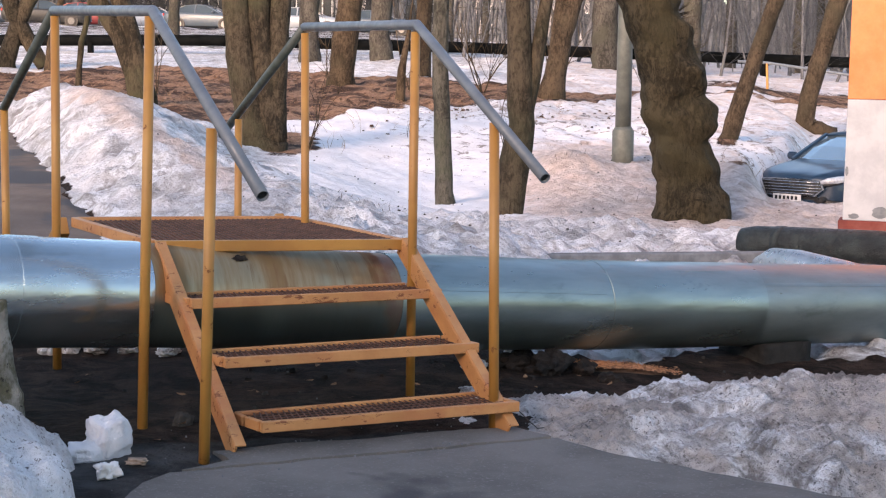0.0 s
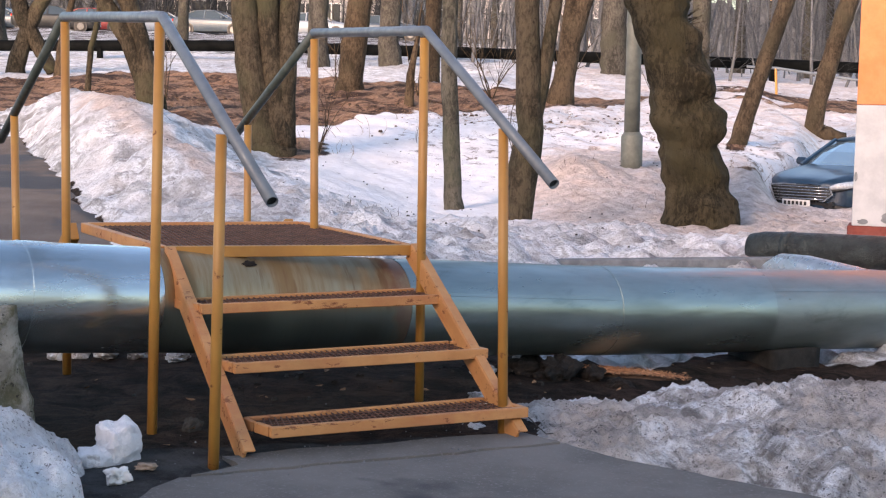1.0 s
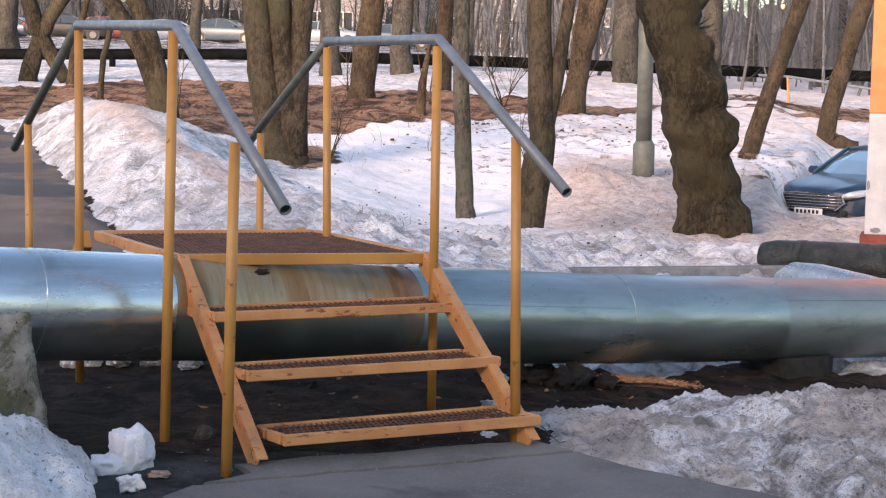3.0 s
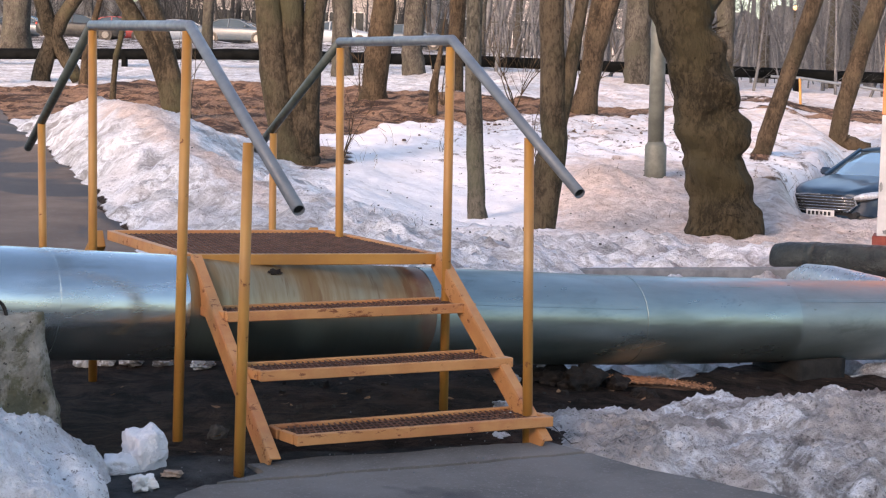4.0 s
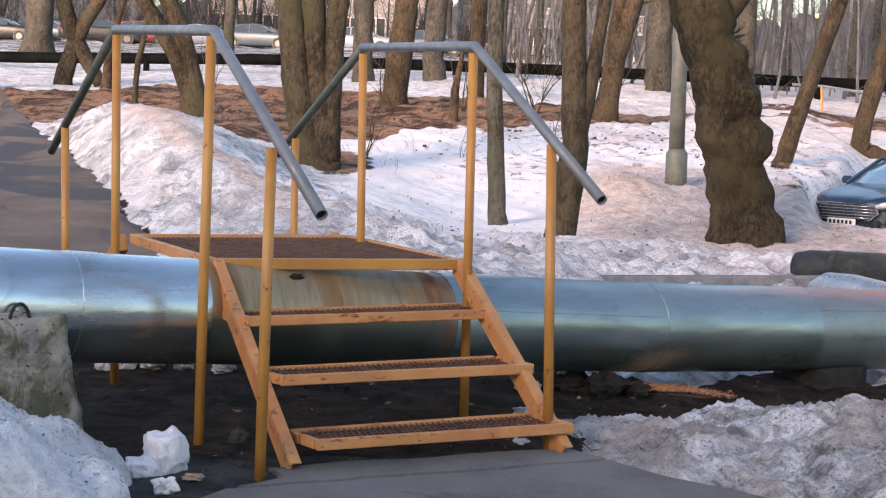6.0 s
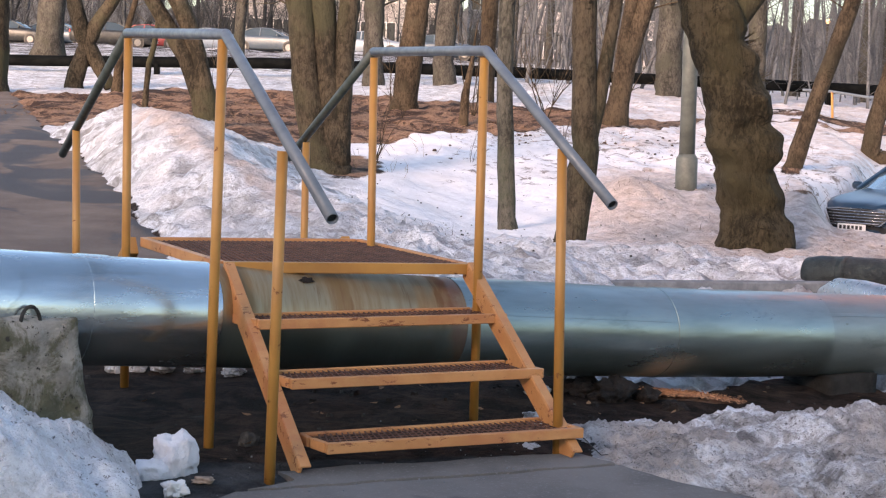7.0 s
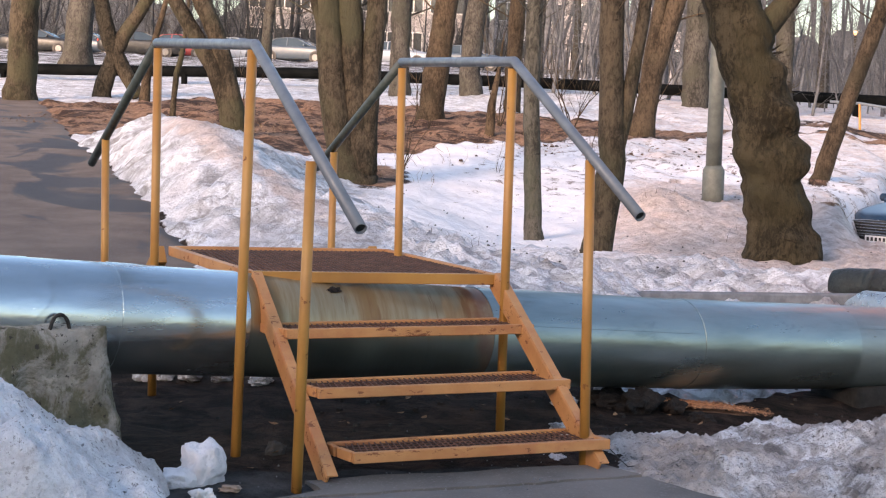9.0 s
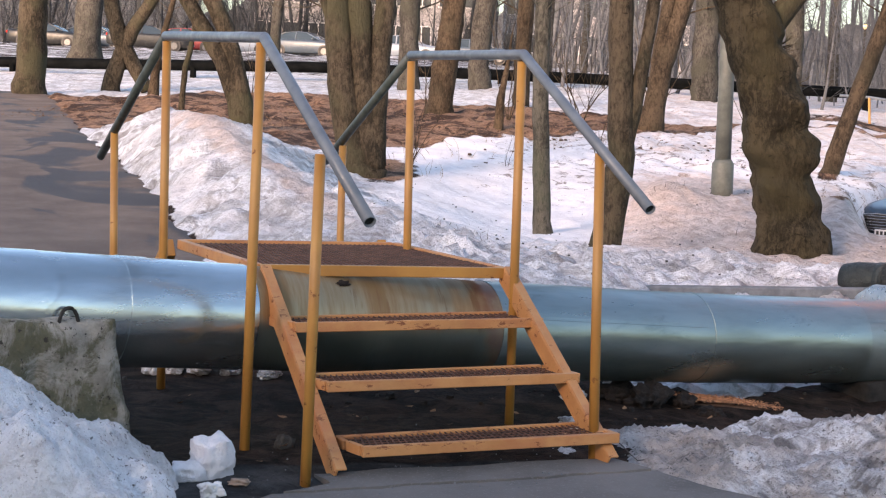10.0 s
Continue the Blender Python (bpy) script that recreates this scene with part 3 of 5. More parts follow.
def build_apron():
    """The asphalt in front of the steps: a slab with ragged edges, split across by a long crack."""
    left = lambda y: float(np.interp(y, [-9, -4.6, -2.2, -0.75, -0.32, -0.20, -0.08], [-6.0, -2.9, -1.5, -0.80, -0.52, -0.38, -0.10]))
    right = lambda y: float(np.interp(y, [-9, -4.6, -2.2, -1.1, -0.52, -0.08], [4.0, 3.0, 2.0, 1.52, 1.32, 1.24]))

    def slab(ys, z):
        bm, rows, n = bmesh.new(), [], 60
        for y in ys:
            lo, hi = left(y), right(y)
            row = []
            for k in range(n + 1):
                x = lo + (hi - lo) * k / n
                w = 0.026 * fractal(x * 6, y * 6 + z, 2.0, 4) * (1 if y > -2 else 0)
                row.append(bm.verts.new((x + w, y + w * 0.8 - 0.045 * (x - 0.6) * (1 if y > -0.6 else 0), z + 0.006 * noise.noise(Vector((x * 2.5, y * 2.5, 0))))))
            rows.append(row)
        for r0, r1 in zip(rows, rows[1:]):
            for k in range(n):
                bm.faces.new((r0[k], r0[k + 1], r1[k + 1], r1[k]))
        rim = [e for e in bm.edges if e.is_boundary]
        for v in [q for q in bmesh.ops.extrude_edge_only(bm, edges=rim)["geom"] if isinstance(q, bmesh.types.BMVert)]:
            v.co.z = -0.08
        return bm

    ob = tagged(part("pavement", slab([-9, -7, -5, -4, -3.2, -2.6, -2.2] + list(np.arange(-2.0, -0.205, 0.06)) + [-0.205], 0.008), ASPHALT), "worn grey asphalt pavement in front of the steps", "pavement", kind="structure")
    part("broken_edge", slab([-0.175, -0.15, -0.12, -0.08, -0.04, 0.0, 0.04, 0.08], 0.010), ASPHALT, ob, "cracked-off strip of asphalt")


build_apron()


# ---- snow piles ----
def snow_pile(label, centre, size, turn, top, seed, step=0.0145, mat=None, sharp=1.3, rough=1.0, lop=1.0):
    """A heap with an uneven outline, thaw hollows and a crusted edge."""
    half = (size[0] / 2, size[1] / 2)
    nx, ny = int(1.5 * size[0] / step), int(1.5 * size[1] / step)
    verts, index, faces = [], {}, []
    m = pose(centre[0], centre[1], 0, 0, 0, turn)
    for i in range(nx + 1):
        for j in range(ny + 1):
            a, b = 1.5 * (i / nx * 2 - 1), 1.5 * (j / ny * 2 - 1)
            p = m @ Vector((a * half[0], b * half[1], 0))
            r = math.hypot(a, b) * (1 + 0.30 * fractal(p.x * 1.6, p.y * 1.6, seed, 3))
            base = float(height(p.x, p.y))
            if r > 1.12:
                continue
            body = max(0.0, 1 - r ** 2.0) ** (1 / sharp)
            lump = fractal(p.x * 2.6, p.y * 2.6, seed + 3, 5) * 0.30
            fine = (fractal(p.x * 11, p.y * 11, seed + 9, 4) * 0.026 + abs(fractal(p.x * 26, p.y * 26, seed + 5, 3)) * 0.020) * rough
            cell = noise.voronoi(Vector((p.x * 6.5, p.y * 6.5, seed)))[0]
            crust = noise.voronoi(Vector((p.x * 17, p.y * 17, seed + 2 + 4 * fine)))[0]
            fine += ((0.30 - cell[0]) * 0.042 + (0.3 - crust[0]) * 0.014) * rough * (0.35 + 0.9 * abs(lump) * 3)
            h = top * body * (1 + lump) * float(np.interp(a, [-1, -0.45, 0.0], [lop, 0.45 + 0.55 * lop, 1])) + fine * min(1, body * 4)
            index[i, j] = len(verts)
            verts.append((p.x, p.y, base + h - 0.03 * max(0.0, (r - 0.85) / 0.27)))
    for i in range(nx):
        for j in range(ny):
            q = [(i, j), (i + 1, j), (i + 1, j + 1), (i, j + 1)]
            if all(k in index for k in q):
                faces.append(tuple(index[k] for k in q))
    ob = mesh_object("snowbank", verts, faces, mat or SNOW, smooth=True)
    return tagged(ob, label, "snowbank", "snowbanks at the pavement")


snow_pile("large heap of dirty grey thawing snow beside the pavement", (2.85, -0.30), (3.3, 2.0), -20, 0.27, 1.0, rough=1.3, lop=0.25)
snow_pile("heap of white crusted snow against the concrete block", (-1.44, 0.13), (1.50, 1.5), 190, 0.47, 4.0, sharp=3.0, rough=1.2, lop=0.42, mat=WHITE_SNOW)


# ---- footbridge with steps over the pipe ----
bridge = thing("footbridge", "ochre steel footbridge with mesh steps and grey handrails over the pipe", "footbridge")
STEP_W, RISE, GOING, FIRST = 1.21, 0.20, 0.343, 0.127


def grating(name, corners, z, parent, pitch=0.048, wire=0.007):
    """Steel mesh filling a four-cornered frame: rows of bars crossed by slightly slanting ones."""
    bm = bmesh.new()
    c = [Vector(p) for p in corners]  # front-left, front-right, back-right, back-left

    def at(a, b):
        return c[0].lerp(c[1], a).lerp(c[3].lerp(c[2], a), b)

    w, d = (c[1] - c[0]).length, (c[3] - c[0]).length

    def bar(p, q):
        a, b = at(*p), at(*q)
        e = (b - a).normalized()
        s = Vector((-e.y, e.x, 0)) * wire / 2
        v = [bm.verts.new((k.x, k.y, z + h)) for h in (-0.003, 0.0015) for k in (a - s, a + s, b + s, b - s)]
        for f in ((4, 5, 6, 7), (0, 1, 5, 4), (2, 3, 7, 6), (3, 0, 4, 7), (1, 2, 6, 5)):
            bm.faces.new([v[k] for k in f])

    n = max(4, int(round(d / 0.045)))
    for k in range(1, n):
        bar((0.0, k / n), (1.0, k / n))
    run = d * 0.16
    k = -run
    while k < w:
        t0, t1 = max(0.0, -k / run), min(1.0, (w - k) / run)
        if t1 - t0 > 0.05:
            bar(((k + run * t0) / w, t0), ((k + run * t1) / w, t1))
        k += pitch
    return part(name, bm, RUSTY, parent, "rusty brown steel mesh")


def tread(k, left, cut):
    """One step: a frame of angle bars with the left front corner cut off, and its mesh."""
    y, z = k * GOING, FIRST + k * RISE
    fr, fl = Vector((STEP_W + 0.01, y - 0.005, z)), Vector((left + cut, y + 0.02, z))
    cl, bl, br = Vector((left - 0.02, y + 0.14, z)), Vector((left - 0.02, y + 0.25, z)), Vector((STEP_W - 0.035, y + 0.26, z))
    step = part("step", beam(fl - Vector((0, 0, 0.021)), fr - Vector((0, 0, 0.021)), 0.03, 0.043, bevel=0.003), SCUFFED, bridge, "scuffed ochre step frame")
    part("back_bar", beam(bl - Vector((0, 0, 0.010)), br - Vector((0, 0, 0.010)), 0.022, 0.018, bevel=0.003), SCUFFED, step)
    part("side_bar", beam(fr - Vector((0.012, -0.015, 0.02)), br - Vector((-0.012, 0.012, 0.02)), 0.026, 0.04, bevel=0.003), SCUFFED, step)
    part("side_bar", beam(cl - Vector((0, -0.01, 0.02)), bl - Vector((0, 0.012, 0.02)), 0.024, 0.04, bevel=0.003), SCUFFED, step)
    part("corner_bar", beam(fl - Vector((-0.006, -0.016, 0.020)), cl - Vector((-0.006, 0.0, 0.020)), 0.024, 0.041, bevel=0.003), SCUFFED, step)
    inset = [fl + Vector((0.0, 0.016, 0)), fr + Vector((-0.03, 0.016, 0)), br + Vector((-0.012, -0.012, 0)), bl + Vector((0.05, -0.012, 0))]
    grating("mesh", inset, z - 0.010, step, 0.027, 0.0048)


for k, (left, cut) in enumerate(((0.065, -0.006), (0.04, 0.002), (0.02, 0.004))):
    tread(k, left, cut)

# stringers: folded channel, web and flange
for name, foot, head in (("stringer", (-0.035, 0.06, 0.0), (0.005, 1.10, 0.70)), ("stringer", (1.155, -0.03, 0.0), (1.165, 0.98, 0.70))):
    f, h = Vector(foot), Vector(head)
    web = part(name, beam(f, h, 0.012, 0.075, up=(0, -0.58, 0.81), bevel=0.002), SCUFFED, bridge, "ochre steel stringer")
    n = (h - f).cross(Vector((1, 0, 0))).normalized()
    n = n if n.z > 0 else -n
    part("flange", beam(f + Vector((0.018, 0, 0)) + n * 0.0415, h + Vector((0.018, 0, 0)) + n * 0.0415, 0.046, 0.009, up=n, bevel=0.002), SCUFFED, web)
    part("flange", beam(f + Vector((0.018, 0, 0)) - n * 0.0415, h + Vector((0.018, 0, 0)) - n * 0.0415, 0.046, 0.009, up=n, bevel=0.002), SCUFFED, web)

# landing
ZL = 0.735
LFL, LFR, LBR, LBL = Vector((0.02, 1.14, ZL)), Vector((1.18, 0.97, ZL - 0.006)), Vector((1.215, 2.32, ZL)), Vector((0.045, 2.45, ZL + 0.004))
landing = part("landing", beam(LFL - Vector((0, 0, 0.025)), LFR - Vector((0, 0, 0.025)), 0.035, 0.05, bevel=0.003), OCHRE, bridge, "ochre landing frame")
down = Vector((0, 0, 0.025))
part("side_bar", beam(LFL - down - Vector((0, -0.02, 0)), LBL - down, 0.035, 0.05, bevel=0.003), SCUFFED, landing)
part("side_bar", beam(LFR - down - Vector((0, -0.02, 0)), LBR - down, 0.035, 0.05, bevel=0.003), SCUFFED, landing)
part("back_bar", beam(LBL - down - Vector((-0.02, 0, 0)), LBR - down - Vector((0.02, 0, 0)), 0.035, 0.05, bevel=0.003), SCUFFED, landing)
grating("mesh", [LFL + Vector((0.022, 0.022, 0)), LFR + Vector((-0.022, 0.022, 0)), LBR + Vector((-0.022, -0.022, 0)), LBL + Vector((0.022, -0.022, 0))], ZL - 0.012, landing, 0.026, 0.0075)
# rear flight: two short stringers and two treads down to the path
for x in (-0.02, 1.19):
    part("stringer", beam((x, 2.42, 0.70), (x, 3.25, 0.12), 0.05, 0.10, bevel=0.003), OCHRE, bridge, "ochre steel stringer")
for k in (1, 2):
    part("step", beam((0.0, 2.42 + 0.3 * k, 0.70 - 0.2 * k), (1.17, 2.42 + 0.3 * k, 0.70 - 0.2 * k), 0.26, 0.03, bevel=0.003), SCUFFED, bridge, "scuffed ochre step frame")


# posts and handrails
def post(foot, head):
    p = part("post", tube([foot, Vector(foot).lerp(Vector(head), 0.5), head], 0.0215, 14), OCHRE, bridge, "ochre painted tube post", smooth=True)
    return p


def handrail(points, dark_from):
    r = 0.0235
    rail = part("handrail", hollow(points[:dark_from + 1], r), RAIL, bridge, "grey painted tube handrail", smooth=True)
    e = (Vector(points[1]) - Vector(points[0])).normalized()
    # a black disc inside the open end paints the tube's inner shade
    part("shade_plug", tube([Vector(points[0]) + e * 0.012, Vector(points[0]) + e * 0.02], r - 0.003, 14), BLACKPIPE, rail, "black plug standing in for the shade inside the tube")
    part("rear_rail", hollow(points[dark_from:], r), RAIL_DARK, rail, "dark green-grey tube", smooth=True)
    for p in points[1:-1]:
        bm = bmesh.new()
        bmesh.ops.create_icosphere(bm, subdivisions=2, radius=r * 1.02, matrix=Matrix.Translation(p))
        part("elbow", bm, RAIL, rail, smooth=True)


post((-0.17, 0.03, -0.02), (-0.15, 0.03, 1.262))
post((-0.20, 0.66, -0.02), (-0.155, 0.72, 1.70))
post((-0.15, 2.08, 0.0), (-0.15, 2.12, 1.745))
post((-0.15, 3.02, 0.0), (-0.15, 3.09, 1.275))
post((1.155, 0.08, -0.02), (1.15, 0.13, 1.295))
post((1.185, 0.89, -0.02), (1.15, 0.845, 1.69))
post((1.15, 2.0, 0.0), (1.15, 2.055, 1.71))
post((1.15, 2.94, 0.0), (1.15, 2.955, 1.242))
handrail([(-0.15, -0.463, 1.039), (-0.15, 0.70, 1.722), (-0.15, 2.14, 1.772), (-0.15, 3.385, 1.133)], 2)
handrail([(1.15, -0.272, 1.083), (1.15, 0.83, 1.722), (1.15, 2.065, 1.742), (1.15, 3.21, 1.142)], 2)


# ---- heating main ----
def main_at(x):
    """The pipe's centre at x."""
    return Vector((x, 1.10 + 0.087 * (x + 0.61), float(np.interp(x, [-6, -0.61, 1.76, 2.48, 4.18, 12], [0.95, 0.538, 0.359, 0.311, 0.2215, -0.16]))))


heating = thing("heating_pipe", "large insulated heating pipe in galvanised sheet, lying on blocks", "pipe")


def sleeve(name, x0, x1, r, mat, label=""):
    bm = bmesh.new()
    pts = [main_at(x) for x in np.linspace(x0, x1, max(3, int((x1 - x0) / 0.12)))]
    e = (pts[1] - pts[0]).normalized()
    pts = [pts[0] - e * 0.002, pts[0], pts[0] + e * 0.004] + pts[1:-1] + [pts[-1] - e * 0.004, pts[-1], pts[-1] + e * 0.002]
    add_tube(bm, pts, [r - 0.004] + [r] * (len(pts) - 2) + [r - 0.004], 64, cap=False)
    for v in bm.verts:
        n = noise.noise(Vector((v.co.x * 1.6, v.co.y * 4, v.co.z * 4)))
        v.co.z += 0.006 * n
        v.co.y += 0.004 * n
    for f in bm.faces:
        f.smooth = True
    for end in (bm.faces[:128], bm.faces[-128:]):
        for f in end:
            for ed in f.edges:
                ed.smooth = False
    return part(name, bm, mat, heating, label, smooth=True)


R_MAIN = 0.2365
sleeve("sleeve", -6.0, -1.02, R_MAIN + 0.004, SKYLIT_GALV)
sleeve("sleeve", -1.02, -0.66, R_MAIN + 0.001, SKYLIT_GALV)
sleeve("sleeve", -0.66, -0.54, R_MAIN + 0.0035, SKYLIT_GALV)
sleeve("sleeve", -0.54, -0.08, R_MAIN + 0.001, SKYLIT_GALV)
sleeve("stained_sleeve", -0.08, 1.19, R_MAIN - 0.003, STAINED, "rust-stained galvanised sleeve")
sleeve("sleeve", 1.19, 2.50, R_MAIN, GALV)
sleeve("sleeve", 2.50, 3.62, R_MAIN + 0.003, GALV)
sleeve("sleeve", 3.62, 5.4, R_MAIN, DULL_GALV)
sleeve("sleeve", 5.4, 12.0, R_MAIN + 0.003, DULL_GALV)

def seam(x0, x1, angle, r):
    """A lap joint along a sleeve; angle is measured up from the front."""
    a = radians(angle)
    out = Vector((0, -math.cos(a), math.sin(a)))
    p, q = main_at(x0) + out * r, main_at(x1) + out * r
    lap = part("seam", beam(p, q, 0.020, 0.003, up=out, bevel=0.001), GALV if x0 > 0 else SKYLIT_GALV, heating, "lapped sheet joint")
    return lap


seam(-6.0, -1.03, 52, R_MAIN + 0.004)
seam(-0.53, -0.10, 30, R_MAIN + 0.001)
seam(1.24, 2.48, 22, R_MAIN + 0.0005)
seam(2.52, 3.60, 58, R_MAIN + 0.003)
seam(3.64, 5.38, 35, R_MAIN + 0.0005)


def rough_block(name, size, m, mat, label, category, wear=0.02, cuts=9, seed=0.0, group="", taper=0.0, chip=0.7):
    bm = bmesh.new()
    bmesh.ops.create_cube(bm, size=1.0)
    bmesh.ops.subdivide_edges(bm, edges=bm.edges[:], cuts=cuts, use_grid_fill=True)
    for v in bm.verts:
        p = Vector((v.co.x * size[0], v.co.y * size[1], v.co.z * size[2]))
        if p.x > 0:
            p.x *= 1 - taper * max(0.0, v.co.z + 0.15)
        e = sorted(abs(c) for c in v.co)
        corner = max(0.0, e[1] - 0.40) * 10
        n = fractal(p.x * 5 + seed, p.y * 5, p.z * 5, 4)
        v.co = p + v.co.normalized() * (wear * n - wear * chip * corner * (0.6 + 0.8 * noise.noise(p * 6 + Vector((seed, 0, 0)))))
    bmesh.ops.transform(bm, matrix=m, verts=bm.verts)
    return tagged(part(name, bm, mat, None, label, smooth=True), label, category, group)


block = rough_block("concrete_block", (0.80, 0.66, 0.70), pose(-1.075, 1.09, 0.198, 0, 0, 8), MOSSY, "weathered mossy concrete block carrying the pipe", "block", 0.030, 34, 2.0, taper=0.32, chip=1.05)
part("lifting_loop", tube([(-0.915 + 0.042 * math.cos(a), 0.80 + 0.01 * math.cos(a), 0.520 + 0.075 * math.sin(a)) for a in np.linspace(0, math.pi, 11)], 0.008, 8), DARK_PAD, block, "dark iron lifting loop", smooth=True)
rough_block("pipe_support", (0.40, 0.36, 0.26), pose(3.86, 1.50, -0.10, 0, 0, 6), BLACK_CONCRETE, "dark concrete pad under the pipe", "block", 0.012, 6, 5.0)


# ---- kerb, side pipes and house corner behind the main ----
part_kerb = beam((3.6, 4.74, 0.10), (6.6, 4.33, 0.08), 0.14, 0.24, bevel=0.012)
tagged(part("kerb", part_kerb, KERB), "grey concrete kerb between the pipe and the snow bank", "kerb", kind="structure")

side = thing("black_pipe", "thick insulated pipe wrapped in patched black tar paper", "pipe")
pts = [(6.47, 4.86, 0.24), (6.52, 4.74, 0.235), (6.66, 4.42, 0.25), (6.9, 3.9, 0.27), (7.5, 2.9, 0.28), (8.6, 1.2, 0.25), (10.0, -1.0, 0.2)]
part("wrap", tube(pts, [0.11, 0.137, 0.14, 0.137, 0.14, 0.14, 0.14], 28, 0.05, 3.0), BLACKPIPE, side, smooth=True)
for k, (p, q) in enumerate((((6.60, 4.57, 0.242), (6.63, 4.50, 0.245)), ((7.05, 3.65, 0.272), (7.09, 3.585, 0.274)), ((7.9, 2.28, 0.268), (7.94, 2.22, 0.267)))):
    part("tape", tube([p, q], 0.1475, 24), BLACKPIPE, side, "black tape winding", smooth=True)
foil = thing("foil_pipe", "pipe bend wrapped in crumpled silver foil", "pipe")
pts = [(6.13, 4.22, 0.0), (6.08, 4.10, 0.10), (6.00, 3.9, 0.165), (5.96, 3.6, 0.18), (5.95, 3.1, 0.15), (6.0, 2.4, 0.08), (6.1, 1.6, 0.0)]
part("wrap", tube(pts, [0.10, 0.115, 0.12, 0.12, 0.12, 0.12, 0.12], 24, 0.05, 5.0), FOIL, foil, smooth=True)

house = thing("house_corner", "rendered house wall, orange above a white band, dark red plinth", "house")
m = pose(8.63, 5.95, 0, 0, 0, -45)
part("plinth", box((7.0, 0.44, 1.2), m @ pose(3.46, -0.18, -0.28), 0.01), PLINTH, house, "dark red painted plinth")
part("white_wall", box((6.96, 0.40, 1.13), m @ pose(3.48, -0.2, 0.885), 0.006), WHITEWASH, house, "white rendered wall band")
for k, (dx, dz, w, h) in enumerate(((0.10, 0.36, 0.10, 0.05), (0.34, 0.40, 0.16, 0.11), (0.72, 0.35, 0.12, 0.04), (0.02, 0.78, 0.03, 0.09))):
    rough = bmesh.new()
    ring = [rough.verts.new((w / 2 * math.cos(a) * (1 + 0.35 * noise.noise(Vector((k, a * 2, 0)))), 0, h / 2 * math.sin(a) * (1 + 0.35 * noise.noise(Vector((k, a * 2, 5)))))) for a in np.linspace(0, 2 * math.pi, 15)[:-1]]
    face = rough.faces.new(ring)
    for q in bmesh.ops.extrude_face_region(rough, geom=[face])["geom"]:
        if isinstance(q, bmesh.types.BMVert):
            q.co.y -= 0.004
    bmesh.ops.transform(rough, matrix=m @ pose(dx, -0.40, dz), verts=rough.verts)
    part("bare_patch", rough, KERB, house, "patch of bare grey plaster")
part("orange_wall", box((6.96, 0.40, 3.2), m @ pose(3.48, -0.2, 3.054), 0.006), ORANGE, house, "orange rendered wall")


# ---- trees ----
def twig_spray(bm, start, direction, length, r, rng, depth=0):
    """A limb that bends, thins and splits."""
    p, d, pts = Vector(start), Vector(direction).normalized(), [Vector(start)]
    n = 5
    for _ in range(n):
        d = (d + Vector((rng.uniform(-1, 1), rng.uniform(-1, 1), rng.uniform(-0.5, 0.8))) * 0.22).normalized()
        p = p + d * length / n
        pts.append(p.copy())
    add_tube(bm, pts, [r * (1 - 0.8 * i / n) for i in range(n + 1)], 6 if r > 0.02 else 4, cap=False)
    if depth < 2 and r > 0.006:
        for _ in range(4 if depth == 0 else 3):
            k = rng.randint(1, n)
            away = (d + Vector((rng.uniform(-1, 1), rng.uniform(-1, 1), rng.uniform(-0.3, 1))) * 0.9)
            twig_spray(bm, pts[k], away, length * rng.uniform(0.4, 0.65), r * 0.45, rng, depth + 1)


def tree(label, bark, stems, ext=8.0, twigs=10, seed=0):
    rng = random.Random(1000 + seed)
    t = thing("tree", label, "tree", "bare trees")
    bm, limbs = bmesh.new(), bmesh.new()
    for k, stem in enumerate(stems):
        pts, rad = [Vector(p[:3]) for p in stem], [p[3] for p in stem]
        if k == 0:
            pts.insert(0, pts[0] - Vector((0, 0, 0.25)))
            rad.insert(0, rad[0] * 1.15)
        d = (pts[-1] - pts[-2]).normalized()
        steps = max(2, int(ext / 1.2))
        p, r0 = pts[-1].copy(), rad[-1]
        for i in range(steps):
            d = (d + Vector((rng.uniform(-1, 1), rng.uniform(-1, 1), 0.6)) * 0.10).normalized()
            p = p + d * ext / steps
            pts.append(p.copy())
            rad.append(r0 * (1 - 0.85 * (i + 1) / steps))
        fine, fr = [], []
        for i in range(len(pts) - 1):
            n = max(2, int((pts[i + 1] - pts[i]).length / 0.18)) if i < len(stem) else 2
            n = min(n, 8)
            for q in range(n):
                a = q / n
                fine.append(pts[i].lerp(pts[i + 1], a))
                fr.append(rad[i] + (rad[i + 1] - rad[i]) * a)
        fine.append(pts[-1])
        fr.append(rad[-1])
        add_tube(bm, fine, fr, 18, 0.16, seed * 0.37 + k)
        top = len(pts)
        for _ in range(twigs):
            i = rng.randint(len(stem), top - 1)
            a = rng.uniform(0, 2 * math.pi)
            twig_spray(limbs, pts[i], (math.cos(a), math.sin(a), rng.uniform(0.2, 1.0)), rng.uniform(0.8, 2.4), min(0.03, max(0.006, rad[i] * 0.11)), rng)
    part("trunk", bm, bark, t, smooth=True)
    if len(limbs.verts):
        part("crown", limbs, bark, t, "bare branches and twigs", smooth=True)
    else:
        limbs.free()
    return t


